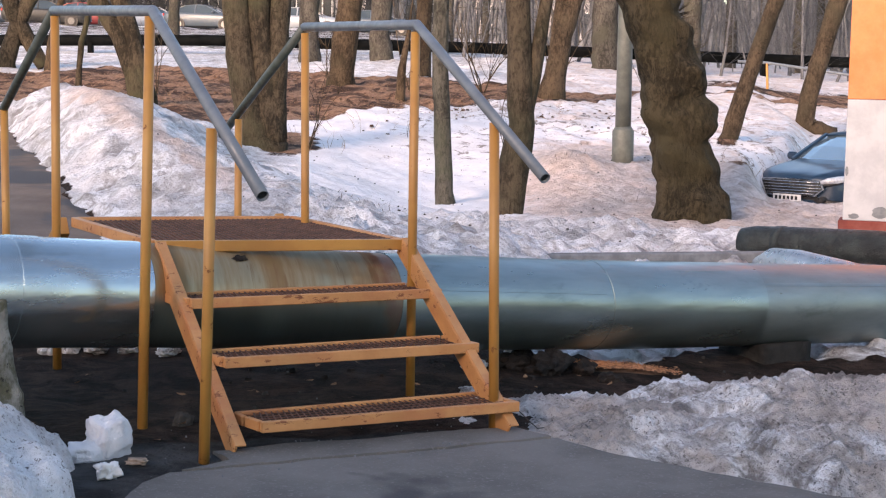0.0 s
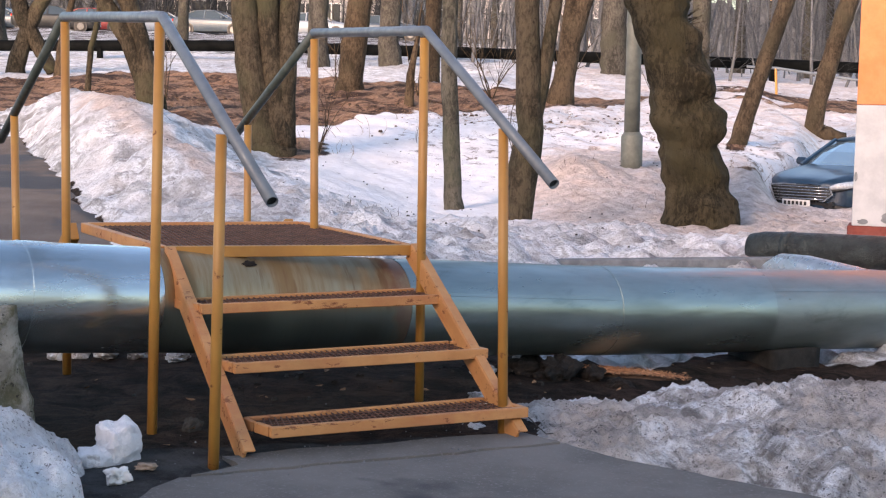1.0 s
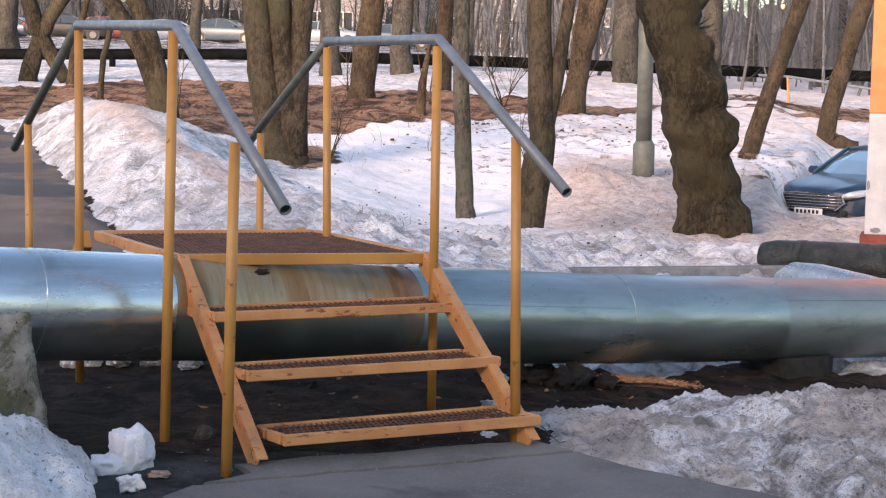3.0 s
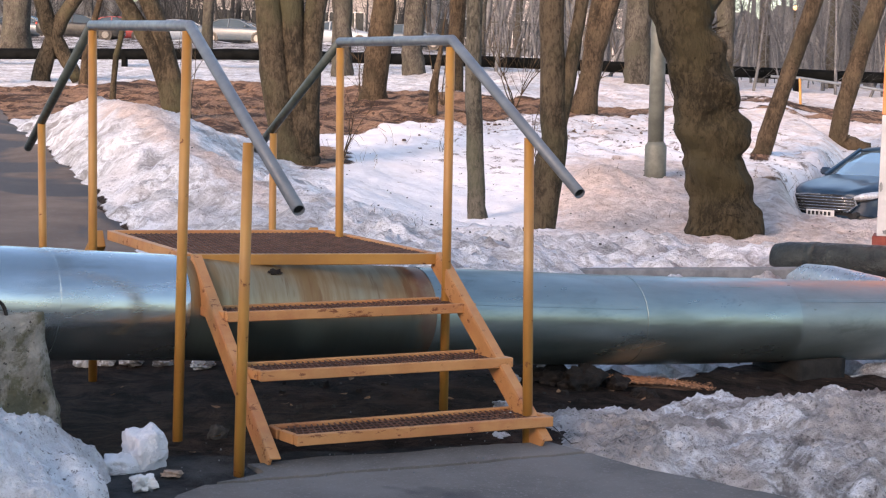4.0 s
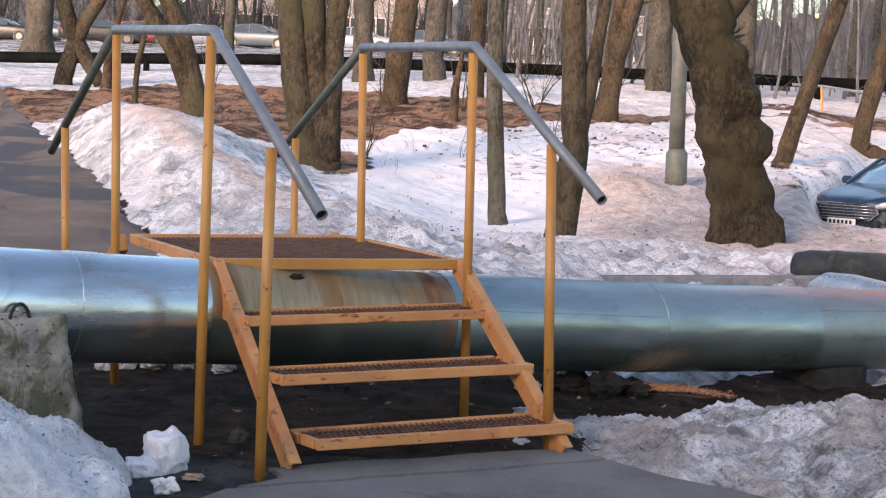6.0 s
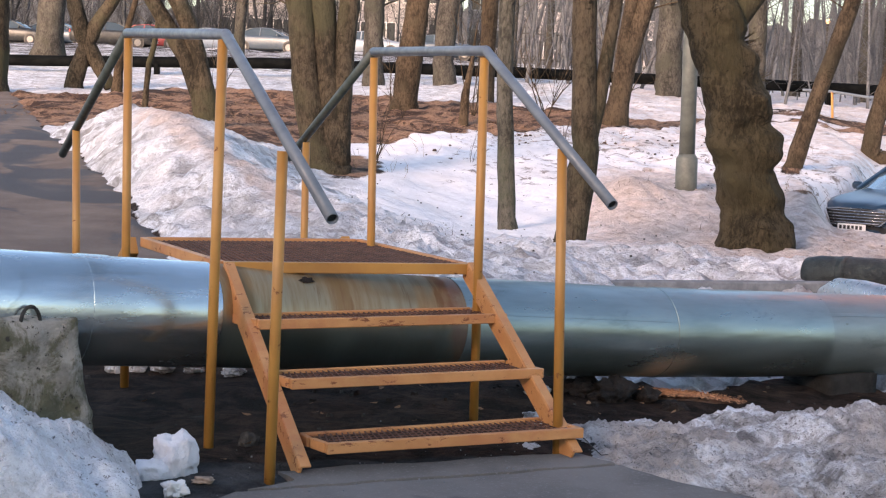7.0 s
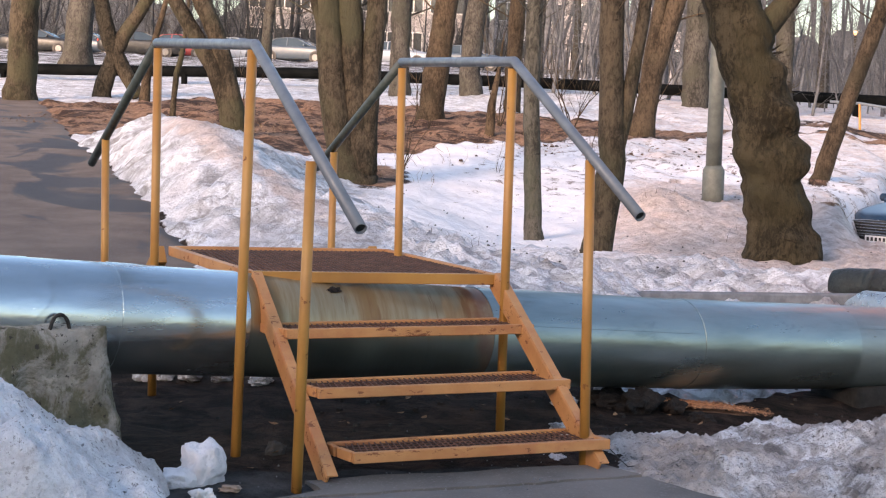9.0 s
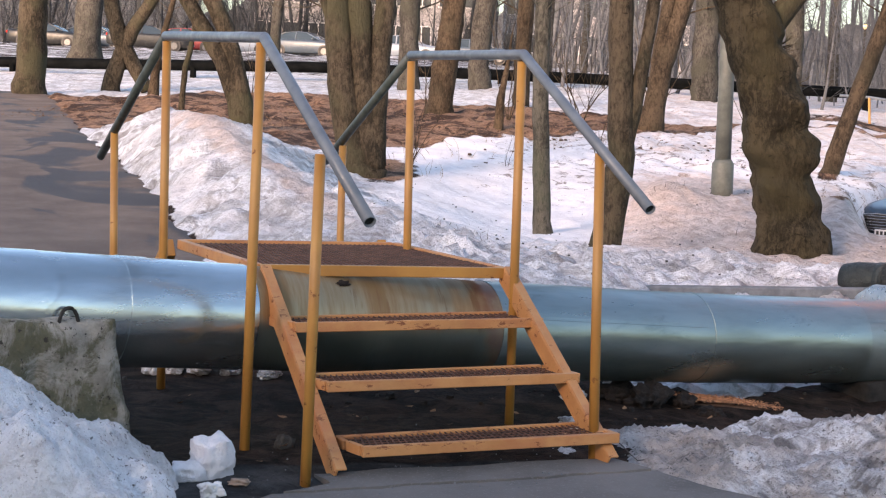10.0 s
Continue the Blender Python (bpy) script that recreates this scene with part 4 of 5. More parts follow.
tree('tall olive-grey tree with a forked trunk', BARK, [[(6.08, 8.0, 0.21, 0.174), (6.1, 7.99, 0.37, 0.146), (6.13, 7.97, 0.74, 0.157), (6.19, 7.94, 1.13, 0.135), (6.15, 7.96, 1.86, 0.124), (6.13, 7.97, 2.52, 0.118)], [(6.2, 7.94, 1.16, 0.096), (6.28, 7.89, 1.58, 0.073), (6.36, 7.85, 2.2, 0.067), (6.4, 7.83, 2.53, 0.062)]], 7, 14, 2)
tree('slim grey tree standing in the snow', BARK_GREY, [[(6.97, 10.81, 0.02, 0.1323), (6.97, 10.81, 0.11, 0.126), (6.95, 10.82, 0.27, 0.106), (6.92, 10.84, 1.06, 0.099), (6.88, 10.86, 1.92, 0.093), (6.88, 10.86, 2.7, 0.09)]], 7, 8, 3)
tree('old tree with three stems and flared roots', BARK, [[(6.41, 14.97, 0.52, 0.3696), (6.41, 14.97, 0.58, 0.352), (6.33, 15.01, 0.78, 0.242), (6.21, 15.08, 1.32, 0.219), (6.11, 15.13, 2.09, 0.195), (6.06, 15.16, 2.86, 0.195)], [(6.51, 14.92, 0.67, 0.234), (6.46, 14.94, 1.33, 0.156), (6.37, 14.99, 2.18, 0.156), (6.32, 15.02, 2.87, 0.164)], [(6.58, 14.88, 0.75, 0.141), (6.57, 14.88, 1.49, 0.133), (6.59, 14.88, 2.26, 0.141), (6.63, 14.85, 2.88, 0.149)], [(6.53, 14.91, 0.63, 0.109), (6.29, 15.04, 1.56, 0.078), (6.11, 15.13, 2.17, 0.063)]], 7, 14, 4)
tree('pair of leaning stems from one stump', BARK, [[(6.48, 20.15, 1.02, 0.2478), (6.48, 20.15, 1.18, 0.236), (6.36, 20.22, 1.63, 0.17), (6.11, 20.35, 2.27, 0.141), (5.87, 20.48, 2.73, 0.132), (5.66, 20.59, 3.1, 0.132)], [(6.51, 20.14, 1.21, 0.207), (6.42, 20.18, 1.72, 0.16), (6.29, 20.25, 2.33, 0.141), (6.14, 20.34, 2.83, 0.151), (6.02, 20.4, 3.11, 0.16)]], 7, 10, 5)
tree('forked tree by the path', BARK, [[(7.29, 32.2, 1.76, 0.23625000000000002), (7.29, 32.2, 1.98, 0.225), (7.48, 32.1, 2.67, 0.186), (7.71, 31.97, 3.26, 0.172), (7.98, 31.83, 3.73, 0.159)], [(8.06, 31.79, 1.85, 0.159), (7.73, 31.96, 2.48, 0.172), (7.45, 32.11, 3.06, 0.199), (7.29, 32.2, 3.71, 0.186)]], 7, 10, 6)
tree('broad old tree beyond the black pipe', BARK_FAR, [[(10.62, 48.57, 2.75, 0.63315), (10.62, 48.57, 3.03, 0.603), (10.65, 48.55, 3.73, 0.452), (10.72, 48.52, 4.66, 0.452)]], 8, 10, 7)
tree('straight tree beside the path', BARK, [[(5.16, 31.07, 1.61, 0.39585000000000004), (5.16, 31.07, 1.85, 0.377), (5.18, 31.06, 2.18, 0.327), (5.21, 31.05, 3.06, 0.314), (5.22, 31.04, 3.81, 0.301)]], 8, 8, 8)
tree('thin crooked sapling in the litter', BARK, [[(5.97, 22.13, 1.11, 0.063), (5.97, 22.13, 1.42, 0.06), (5.99, 22.12, 1.79, 0.05), (6.02, 22.1, 2.18, 0.055), (6.09, 22.06, 2.48, 0.05), (6.13, 22.04, 2.77, 0.04)]], 2, 5, 9)
tree('reddish straight young tree', BARK_RED, [[(7.62, 29.75, 1.63, 0.1323), (7.62, 29.75, 1.78, 0.126), (7.66, 29.73, 2.37, 0.1), (7.75, 29.68, 2.87, 0.075), (7.92, 29.59, 3.62, 0.063)]], 4, 5, 10)
tree('thick brown tree in the litter', BARK_RED, [[(12.34, 24.84, 1.54, 0.319), (12.35, 24.83, 1.75, 0.272), (12.43, 24.79, 2.69, 0.26), (12.53, 24.73, 3.63, 0.248)]], 8, 10, 11)
tree('grey tree beyond the black pipe', BARK_FAR, [[(16.0, 34.34, 2.14, 0.322), (15.95, 34.36, 2.9, 0.261), (15.97, 34.35, 4.26, 0.276)]], 8, 8, 12)
tree('dark grey tree beyond the black pipe', BARK_FAR, [[(18.15, 34.32, 2.3, 0.33), (18.08, 34.36, 3.13, 0.283), (18.19, 34.3, 4.37, 0.283)]], 8, 8, 13)
tree('brown tree in the litter', BARK_RED, [[(15.32, 26.76, 1.57, 0.194), (15.32, 26.76, 2.72, 0.181), (15.34, 26.75, 3.87, 0.181)]], 8, 6, 14)
tree('short broken brown sapling', BARK_RED, [[(12.08, 21.69, 1.18, 0.10185000000000001), (12.08, 21.69, 1.3, 0.097), (12.1, 21.68, 1.86, 0.076), (12.18, 21.63, 2.4, 0.049), (12.22, 21.61, 2.72, 0.032)]], 0.6, 3, 15)
tree('leaning tree with two stems', BARK_RED, [[(15.44, 21.59, 1.17, 0.29819999999999997), (15.44, 21.59, 1.45, 0.284), (15.51, 21.55, 1.84, 0.215), (15.61, 21.5, 2.63, 0.204), (15.77, 21.41, 3.3, 0.193), (15.86, 21.36, 3.64, 0.193)], [(15.54, 21.54, 2.29, 0.147), (15.54, 21.54, 2.96, 0.125), (15.64, 21.48, 3.63, 0.136)]], 8, 10, 16)
tree('reddish leaning tree on the snow', BARK_RED, [[(15.79, 16.52, 0.55, 0.20685), (15.79, 16.52, 0.62, 0.197), (15.85, 16.49, 0.82, 0.162), (16.02, 16.4, 1.51, 0.148), (16.32, 16.24, 2.59, 0.138), (16.56, 16.11, 3.47, 0.138)]], 7, 8, 17)
tree('crooked tree with an elbow at its foot', BARK_RED, [[(20.75, 19.31, 0.31, 0.18165), (20.75, 19.31, 0.83, 0.173), (20.44, 19.47, 0.86, 0.207), (20.3, 19.55, 1.05, 0.196), (20.36, 19.52, 1.56, 0.184), (20.62, 19.38, 2.71, 0.184), (20.89, 19.23, 3.85, 0.184)]], 7, 8, 18)
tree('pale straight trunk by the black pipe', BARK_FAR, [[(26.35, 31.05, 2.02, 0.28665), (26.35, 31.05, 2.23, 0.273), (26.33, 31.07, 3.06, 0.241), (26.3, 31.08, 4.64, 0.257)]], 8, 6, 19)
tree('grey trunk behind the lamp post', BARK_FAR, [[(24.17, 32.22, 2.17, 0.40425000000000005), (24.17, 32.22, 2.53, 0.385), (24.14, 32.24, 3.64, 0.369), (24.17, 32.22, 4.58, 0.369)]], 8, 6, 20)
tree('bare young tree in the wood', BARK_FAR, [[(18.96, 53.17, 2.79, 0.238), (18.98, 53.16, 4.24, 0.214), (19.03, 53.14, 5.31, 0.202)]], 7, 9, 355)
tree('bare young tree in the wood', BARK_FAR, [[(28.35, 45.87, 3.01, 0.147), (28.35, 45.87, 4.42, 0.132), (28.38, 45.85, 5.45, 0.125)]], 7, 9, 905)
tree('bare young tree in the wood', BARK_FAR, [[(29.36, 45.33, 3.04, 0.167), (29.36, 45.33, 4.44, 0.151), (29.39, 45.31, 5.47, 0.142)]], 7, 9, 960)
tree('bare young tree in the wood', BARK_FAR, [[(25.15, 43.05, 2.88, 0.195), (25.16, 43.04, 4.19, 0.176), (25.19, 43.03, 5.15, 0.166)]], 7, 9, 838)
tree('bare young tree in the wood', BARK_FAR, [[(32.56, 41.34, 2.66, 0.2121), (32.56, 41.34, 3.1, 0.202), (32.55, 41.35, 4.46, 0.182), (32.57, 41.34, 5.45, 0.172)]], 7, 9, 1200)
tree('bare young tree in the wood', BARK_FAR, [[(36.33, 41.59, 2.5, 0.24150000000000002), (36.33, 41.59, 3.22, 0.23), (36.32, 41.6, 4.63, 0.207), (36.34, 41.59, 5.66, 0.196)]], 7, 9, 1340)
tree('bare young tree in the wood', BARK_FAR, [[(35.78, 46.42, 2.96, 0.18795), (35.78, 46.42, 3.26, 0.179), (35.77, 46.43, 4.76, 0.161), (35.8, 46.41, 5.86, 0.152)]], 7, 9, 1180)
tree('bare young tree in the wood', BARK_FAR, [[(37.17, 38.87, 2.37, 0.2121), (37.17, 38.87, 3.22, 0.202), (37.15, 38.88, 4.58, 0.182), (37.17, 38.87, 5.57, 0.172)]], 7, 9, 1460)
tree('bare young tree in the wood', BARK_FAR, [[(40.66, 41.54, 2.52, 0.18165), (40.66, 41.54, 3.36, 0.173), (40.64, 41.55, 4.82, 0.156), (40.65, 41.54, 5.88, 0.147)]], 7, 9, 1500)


# the old knotty tree: a thick leaning trunk covered in burrs
def knotty_tree():
    t = thing("tree", "old thick leaning tree covered in knotty burrs", "tree", "bare trees")
    axis = [(8.81, 8.52, -0.25, 0.60), (8.81, 8.52, 0.10, 0.50), (8.815, 8.517, 0.25, 0.44), (8.765, 8.546, 0.45, 0.36), (8.74, 8.56, 0.60, 0.34), (8.69, 8.58, 0.85, 0.345), (8.64, 8.61, 1.15, 0.345),
            (8.58, 8.64, 1.45, 0.335), (8.52, 8.67, 1.76, 0.335), (8.44, 8.71, 2.02, 0.325), (8.36, 8.75, 2.25, 0.32), (8.26, 8.82, 2.68, 0.34), (8.1, 8.9, 3.4, 0.33), (7.8, 9.1, 5.0, 0.28), (7.6, 9.3, 8.0, 0.16)]
    rng = random.Random(7)
    burrs = []
    for _ in range(120):
        h = rng.uniform(0.15, 3.0)
        turn = rng.uniform(0, 2 * math.pi)
        burrs.append((h, turn, rng.uniform(0.08, 0.20), rng.uniform(0.02, 0.09) * (0.45 if 1.9 < turn < 3.6 or h < 0.65 else 1.0)))
    folds = ((0.52, 0.10, -0.035), (0.75, 0.13, 0.055), (0.97, 0.05, -0.03), (1.20, 0.13, 0.05), (1.42, 0.06, -0.025), (1.66, 0.15, 0.035), (1.92, 0.07, -0.02), (2.15, 0.14, 0.05))
    hs = [p[2] for p in axis]
    seg, rings, bm = 80, [], bmesh.new()
    for h in list(np.arange(-0.25, 3.2, 0.028)) + [4.0, 5.0, 6.5, 8.0]:
        c = Vector((np.interp(h, hs, [p[0] for p in axis]), np.interp(h, hs, [p[1] for p in axis]), h))
        r = float(np.interp(h, hs, [p[3] for p in axis]))
        ring = []
        for k in range(seg):
            a = 2 * math.pi * k / seg
            rr = 0.89 * r * (1 + 0.10 * math.sin(3 * a + h * 0.7) * max(0.0, 0.6 - h) + 0.05 * noise.noise(Vector((math.cos(a) * 2, math.sin(a) * 2, h * 2))))
            east = 0.5 + 0.5 * math.cos(a + 0.5)
            for fh, fw, fa in folds:
                rr += fa * (0.35 + 0.65 * east) * math.exp(-((h + 0.05 * math.sin(2 * a + fh * 5) - fh) / fw) ** 2)
            for bh, ba, bw, bt in burrs:
                da = (a - ba + math.pi) % (2 * math.pi) - math.pi
                q = ((h - bh) / (bw * 0.75)) ** 2 + (da * r / bw) ** 2
                if q < 4:
                    rr += bt * math.exp(-q * 1.1)
            rr += 0.012 * fractal(math.cos(a) * 5, math.sin(a) * 5, h * 7, 3)
            ring.append(bm.verts.new((c.x + rr * math.cos(a), c.y + rr * math.sin(a), h)))
        rings.append(ring)
    for r0, r1 in zip(rings, rings[1:]):
        for k in range(seg):
            bm.faces.new((r0[k], r0[(k + 1) % seg], r1[(k + 1) % seg], r1[k]))
    part("trunk", bm, BURR_BARK, t, "knotty olive-brown trunk", smooth=True)
    limbs = bmesh.new()
    add_tube(limbs, [(8.30, 8.76, 2.30), (8.52, 8.66, 2.62), (8.80, 8.54, 3.0), (9.1, 8.4, 4.5), (9.5, 8.2, 6.5)], [0.17, 0.15, 0.12, 0.09, 0.03], 12, 0.2)
    for _ in range(10):
        h = rng.uniform(3.2, 7.5)
        a = rng.uniform(0, 6.28)
        twig_spray(limbs, (np.interp(h, hs, [p[0] for p in axis]), np.interp(h, hs, [p[1] for p in axis]), h), (math.cos(a), math.sin(a), 0.6), 2.4, 0.06, rng)
    for _ in range(26):
        h, a = rng.uniform(1.9, 2.4), rng.uniform(-1.2, 0.3)
        twig_spray(limbs, (np.interp(h, hs, [p[0] for p in axis]) + 0.3, np.interp(h, hs, [p[1] for p in axis]) - 0.12, h), (math.cos(a), math.sin(a), rng.uniform(-0.3, 0.6)), 0.14, 0.007, rng, 1)
    part("crown", limbs, BARK, t, "bare limbs and a tuft of short shoots", smooth=True)


knotty_tree()


# ---- lamp post ----
lamp = thing("lamp_post", "grey-green painted steel lamp post with a thicker foot", "lamp post")
part("foot", tube([(10.59, 12.33, 0.2), (10.585, 12.335, 0.97), (10.582, 12.337, 1.03)], [0.148, 0.148, 0.112], 24), LAMPPOST, lamp, smooth=True)
part("shaft", tube([(10.582, 12.337, 1.0), (10.57, 12.34, 2.3), (10.55, 12.36, 7.5)], [0.108, 0.102, 0.075], 20), LAMPPOST, lamp, smooth=True)


# ---- the far black main on its trestles ----
far = thing("black_main", "long black insulated heating main on short trestles", "pipe")
line = [(-22, 60.0, 2.35), (9.17, 43.67, 2.72), (15.45, 40.31, 2.88), (22.18, 36.69, 2.84), (25.93, 34.68, 2.77), (28.33, 33.4, 2.73), (31.94, 31.46, 2.66), (52, 20.5, 2.3)]
part("cover", tube(line, 0.165, 16), FARPIPE, far, smooth=True)
for a, b in zip(line, line[1:]):
    n = max(1, int((Vector(b) - Vector(a)).length / 3.6))
    for k in range(n):
        p = Vector(a).lerp(Vector(b), (k + 0.5) / n)
        g = float(height(p.x, p.y))
        part("trestle", box((0.14, 0.3, max(0.2, p.z - g)), pose(p.x, p.y, (p.z - 0.12 + g) / 2, 0, 0, -28), 0.01), FARPIPE, far)


# an unseen block added behind the viewer, which keeps the low sun off the pavement
blocker = thing("sun_blocker", "unseen pale block behind the viewer, added to shade the pavement", "building")
d = Vector((sun_dir.x, sun_dir.y, 0)).normalized()
c = Vector((4.0, -1.0, 0)) + d * 38
part("wall", box((70, 10, 11.4), pose(c.x, c.y, 5.2, 0, 0, math.degrees(math.atan2(d.y, d.x)) + 90) @ pose(0, 0, 0), 0.05), WHITEWASH, blocker)


# ---- cars ----
def paint(name, base, coat=0.4):
    m = material(name, base, 0.34 if coat > 0.2 else 0.5, 0.1)
    n = Net(m)
    n.colour(n.mix(n.ramp(n.noise(4, 5, 0.6), 0.4, 0.75, 0.0, 0.5), base, tuple(0.75 * c + 0.05 for c in base)))
    n.b.inputs["Coat Weight"].default_value = coat
    n.b.inputs["Coat Roughness"].default_value = 0.08
    return m


GLASS = material("car_glass", (0.035, 0.05, 0.06), 0.06, 0.25)
# Pale blue, metallic copy of the glass: sky reflection put into its colour.
WINDSCREEN = material("sky_tinted_windscreen", (0.42, 0.55, 0.60), 0.07, 0.8)
GLASS.node_tree.nodes["Principled BSDF"].inputs["Specular IOR Level"].default_value = 0.9
TYRE = make_simple("tyre_rubber", (0.012, 0.012, 0.012), (0.03, 0.03, 0.03), 20, 0.85)
RIM = make_simple("alloy_rim", (0.08, 0.083, 0.087), (0.13, 0.13, 0.13), 20, 0.5, 0.5)
CHROME = make_simple("chrome_trim", (0.5, 0.52, 0.54), (0.62, 0.63, 0.65), 10, 0.2, 1.0)
BLACK = make_simple("black_plastic", (0.012, 0.012, 0.013), (0.03, 0.03, 0.03), 15, 0.6)
LENS_CLEAR = make_simple("headlight_glass", (0.45, 0.47, 0.50), (0.65, 0.67, 0.70), 30, 0.12, 0.3)
TAIL = make_simple("tail_light_red", (0.30, 0.012, 0.01), (0.4, 0.02, 0.015), 20, 0.25)
PLATE = make_simple("number_plate_white", (0.62, 0.62, 0.62), (0.72, 0.72, 0.72), 20, 0.5)


def car(label, where, heading, mat, glass=None):
    """A saloon built from cross-sections; its nose points along +x before turning."""
    t = thing("car", label, "car", "parked cars")
    m = pose(where[0], where[1], where[2], 0, 0, heading)
    body = [  # x, half width, sill, shoulder, deck
        (2.40, 0.46, 0.34, 0.52, 0.64), (2.37, 0.62, 0.27, 0.56, 0.70), (2.29, 0.76, 0.22, 0.61, 0.755), (2.14, 0.85, 0.20, 0.66, 0.80), (1.90, 0.895, 0.19, 0.71, 0.85), (1.55, 0.915, 0.19, 0.77, 0.905),
        (1.10, 0.925, 0.19, 0.82, 0.965), (0.5, 0.925, 0.19, 0.85, 0.98), (-0.3, 0.925, 0.19, 0.87, 0.99), (-1.2, 0.92, 0.20, 0.89, 1.01), (-1.75, 0.905, 0.22, 0.90, 1.04), (-2.15, 0.86, 0.25, 0.89, 1.04), (-2.35, 0.78, 0.32, 0.84, 1.00), (-2.42, 0.68, 0.42, 0.74, 0.90)]
    bm, rings = bmesh.new(), []
    for x, w, lo, waist, deck in body:
        dome = 0.022 if x > 1.0 else 0.0
        sec = [(w * 0.84, lo), (w * 0.95, lo + 0.06), (w * 0.99, lo + 0.6 * (waist - lo)), (w, waist - 0.03), (w * 0.975, waist + 0.02), (w * 0.90, deck - 0.03), (w * 0.70, deck + dome), (w * 0.62, deck + dome * 1.2), (w * 0.50, deck + 0.012), (w * 0.22, deck + 0.02), (0, deck + 0.022)]
        sec = sec + [(-a, b) for a, b in reversed(sec[:-1])]
        rings.append([bm.verts.new((x - 0.10 * (a / max(w, 0.01)) ** 4 * (x > 2.0), a, b)) for a, b in sec])
    for r0, r1 in zip(rings, rings[1:]):
        for k in range(len(r0)):
            bm.faces.new((r0[k], r0[(k + 1) % len(r0)], r1[(k + 1) % len(r0)], r1[k]))
    bm.faces.new(rings[0])
    bm.faces.new(rings[-1])
    bmesh.ops.transform(bm, matrix=m, verts=bm.verts)
    part("body", bm, mat, t, smooth=True)
    # windscreen, side glass and rear window under the roof
    cabin = [(1.12, 0.80, 0.965), (0.70, 0.745, 1.20), (0.22, 0.67, 1.405), (-0.35, 0.66, 1.46), (-1.05, 0.64, 1.41), (-1.95, 0.74, 1.03)]
    bm = bmesh.new()
    top = [[bm.verts.new((x - 0.06 * (a / w) ** 2 * (x > 0.2), a, z - (0.03 if abs(a) > 0.5 else 0))) for a in (w, w * 0.6, 0, -w * 0.6, -w)] for x, w, z in cabin]
    low = [[bm.verts.new((x, a, 0.95)) for a in (0.84, -0.84)] for x, w, z in cabin]
    for r0, r1 in zip(top, top[1:]):
        for k in range(4):
            bm.faces.new((r0[k], r0[k + 1], r1[k + 1], r1[k]))
    for i in range(len(cabin) - 1):
        bm.faces.new((low[i][0], low[i + 1][0], top[i + 1][0], top[i][0]))
        bm.faces.new((low[i][1], top[i][4], top[i + 1][4], low[i + 1][1]))
    bmesh.ops.transform(bm, matrix=m, verts=bm.verts)
    part("glasshouse", bm, glass or GLASS, t, "glass with the sky's reflection put into its colour" if glass else "dark glass", smooth=False)
    bm = bmesh.new()
    grid = [[bm.verts.new((x, a, z + 0.012 - (0.025 if abs(a) > 0.6 else 0))) for a in (w + 0.02, w * 0.6, 0, -w * 0.6, -w - 0.02)] for x, w, z in ((0.27, 0.66, 1.40), (0.0, 0.665, 1.445), (-0.35, 0.66, 1.46), (-0.75, 0.655, 1.445), (-1.08, 0.64, 1.41))]
    for r0, r1 in zip(grid, grid[1:]):
        for k in range(4):
            bm.faces.new((r0[k], r0[k + 1], r1[k + 1], r1[k]))
    for e in bmesh.ops.extrude_face_region(bm, geom=bm.faces[:])["geom"]:
        if isinstance(e, bmesh.types.BMVert):
            e.co.z -= 0.03
    bmesh.ops.transform(bm, matrix=m, verts=bm.verts)
    part("roof", bm, mat, t, smooth=True)
    for s in (1, -1):
        for a, b in (((1.08, 0.80 * s, 0.97), (0.22, 0.67 * s, 1.40)), ((-0.40, 0.85 * s, 0.96), (-0.40, 0.665 * s, 1.43)), ((-1.05, 0.645 * s, 1.41), (-1.95, 0.77 * s, 1.02))):
            part("pillar", beam(m @ Vector(a), m @ Vector(b), 0.07, 0.05, bevel=0.01), mat, t)
        part("mirror", box((0.12, 0.20, 0.13), m @ pose(0.76, 1.00 * s, 1.02), 0.04), mat, t, "wing mirror")
        shell = part("headlight", tube([m @ Vector(q) for q in ((2.355, 0.56 * s, 0.665), (2.30, 0.66 * s, 0.690), (2.20, 0.77 * s, 0.712), (2.03, 0.852 * s, 0.738), (1.86, 0.893 * s, 0.752))], [0.030, 0.052, 0.060, 0.050, 0.014], 12), LENS_CLEAR, t, "clear headlight", smooth=True)
        part("bezel", tube([m @ Vector(q) for q in ((2.365, 0.55 * s, 0.615), (2.30, 0.68 * s, 0.640), (2.14, 0.825 * s, 0.662))], [0.018, 0.028, 0.012], 8), BLACK, shell, "dark headlight surround", smooth=True)
        part("fog_light", tube([m @ Vector((2.33, 0.62 * s, 0.40)), m @ Vector((2.40, 0.615 * s, 0.40))], [0.05, 0.045], 14), BLACK, t, "dark round fog light recess")
        part("tail_light", box((0.10, 0.36, 0.14), m @ pose(-2.32, 0.62 * s, 0.86, 0, 0, 22 * s), 0.02), TAIL, t, "red tail light")
        for x in (1.42, -1.38):
            c = m @ Vector((x, 0.84 * s, 0.32))
            ax = (m.to_3x3() @ Vector((0, s, 0))).normalized()
            wheel = part("wheel", tube([c - ax * 0.10, c + ax * 0.07, c + ax * 0.095], [0.32, 0.32, 0.28], 28), TYRE, t, "black tyre", smooth=True)
            part("rim", tube([c + ax * 0.06, c + ax * 0.10], [0.215, 0.19], 20), RIM, wheel)
            part("arch", tube([c - ax * 0.08, c + ax * 0.086], [0.37, 0.37], 28), BLACK, t, "dark wheel arch")

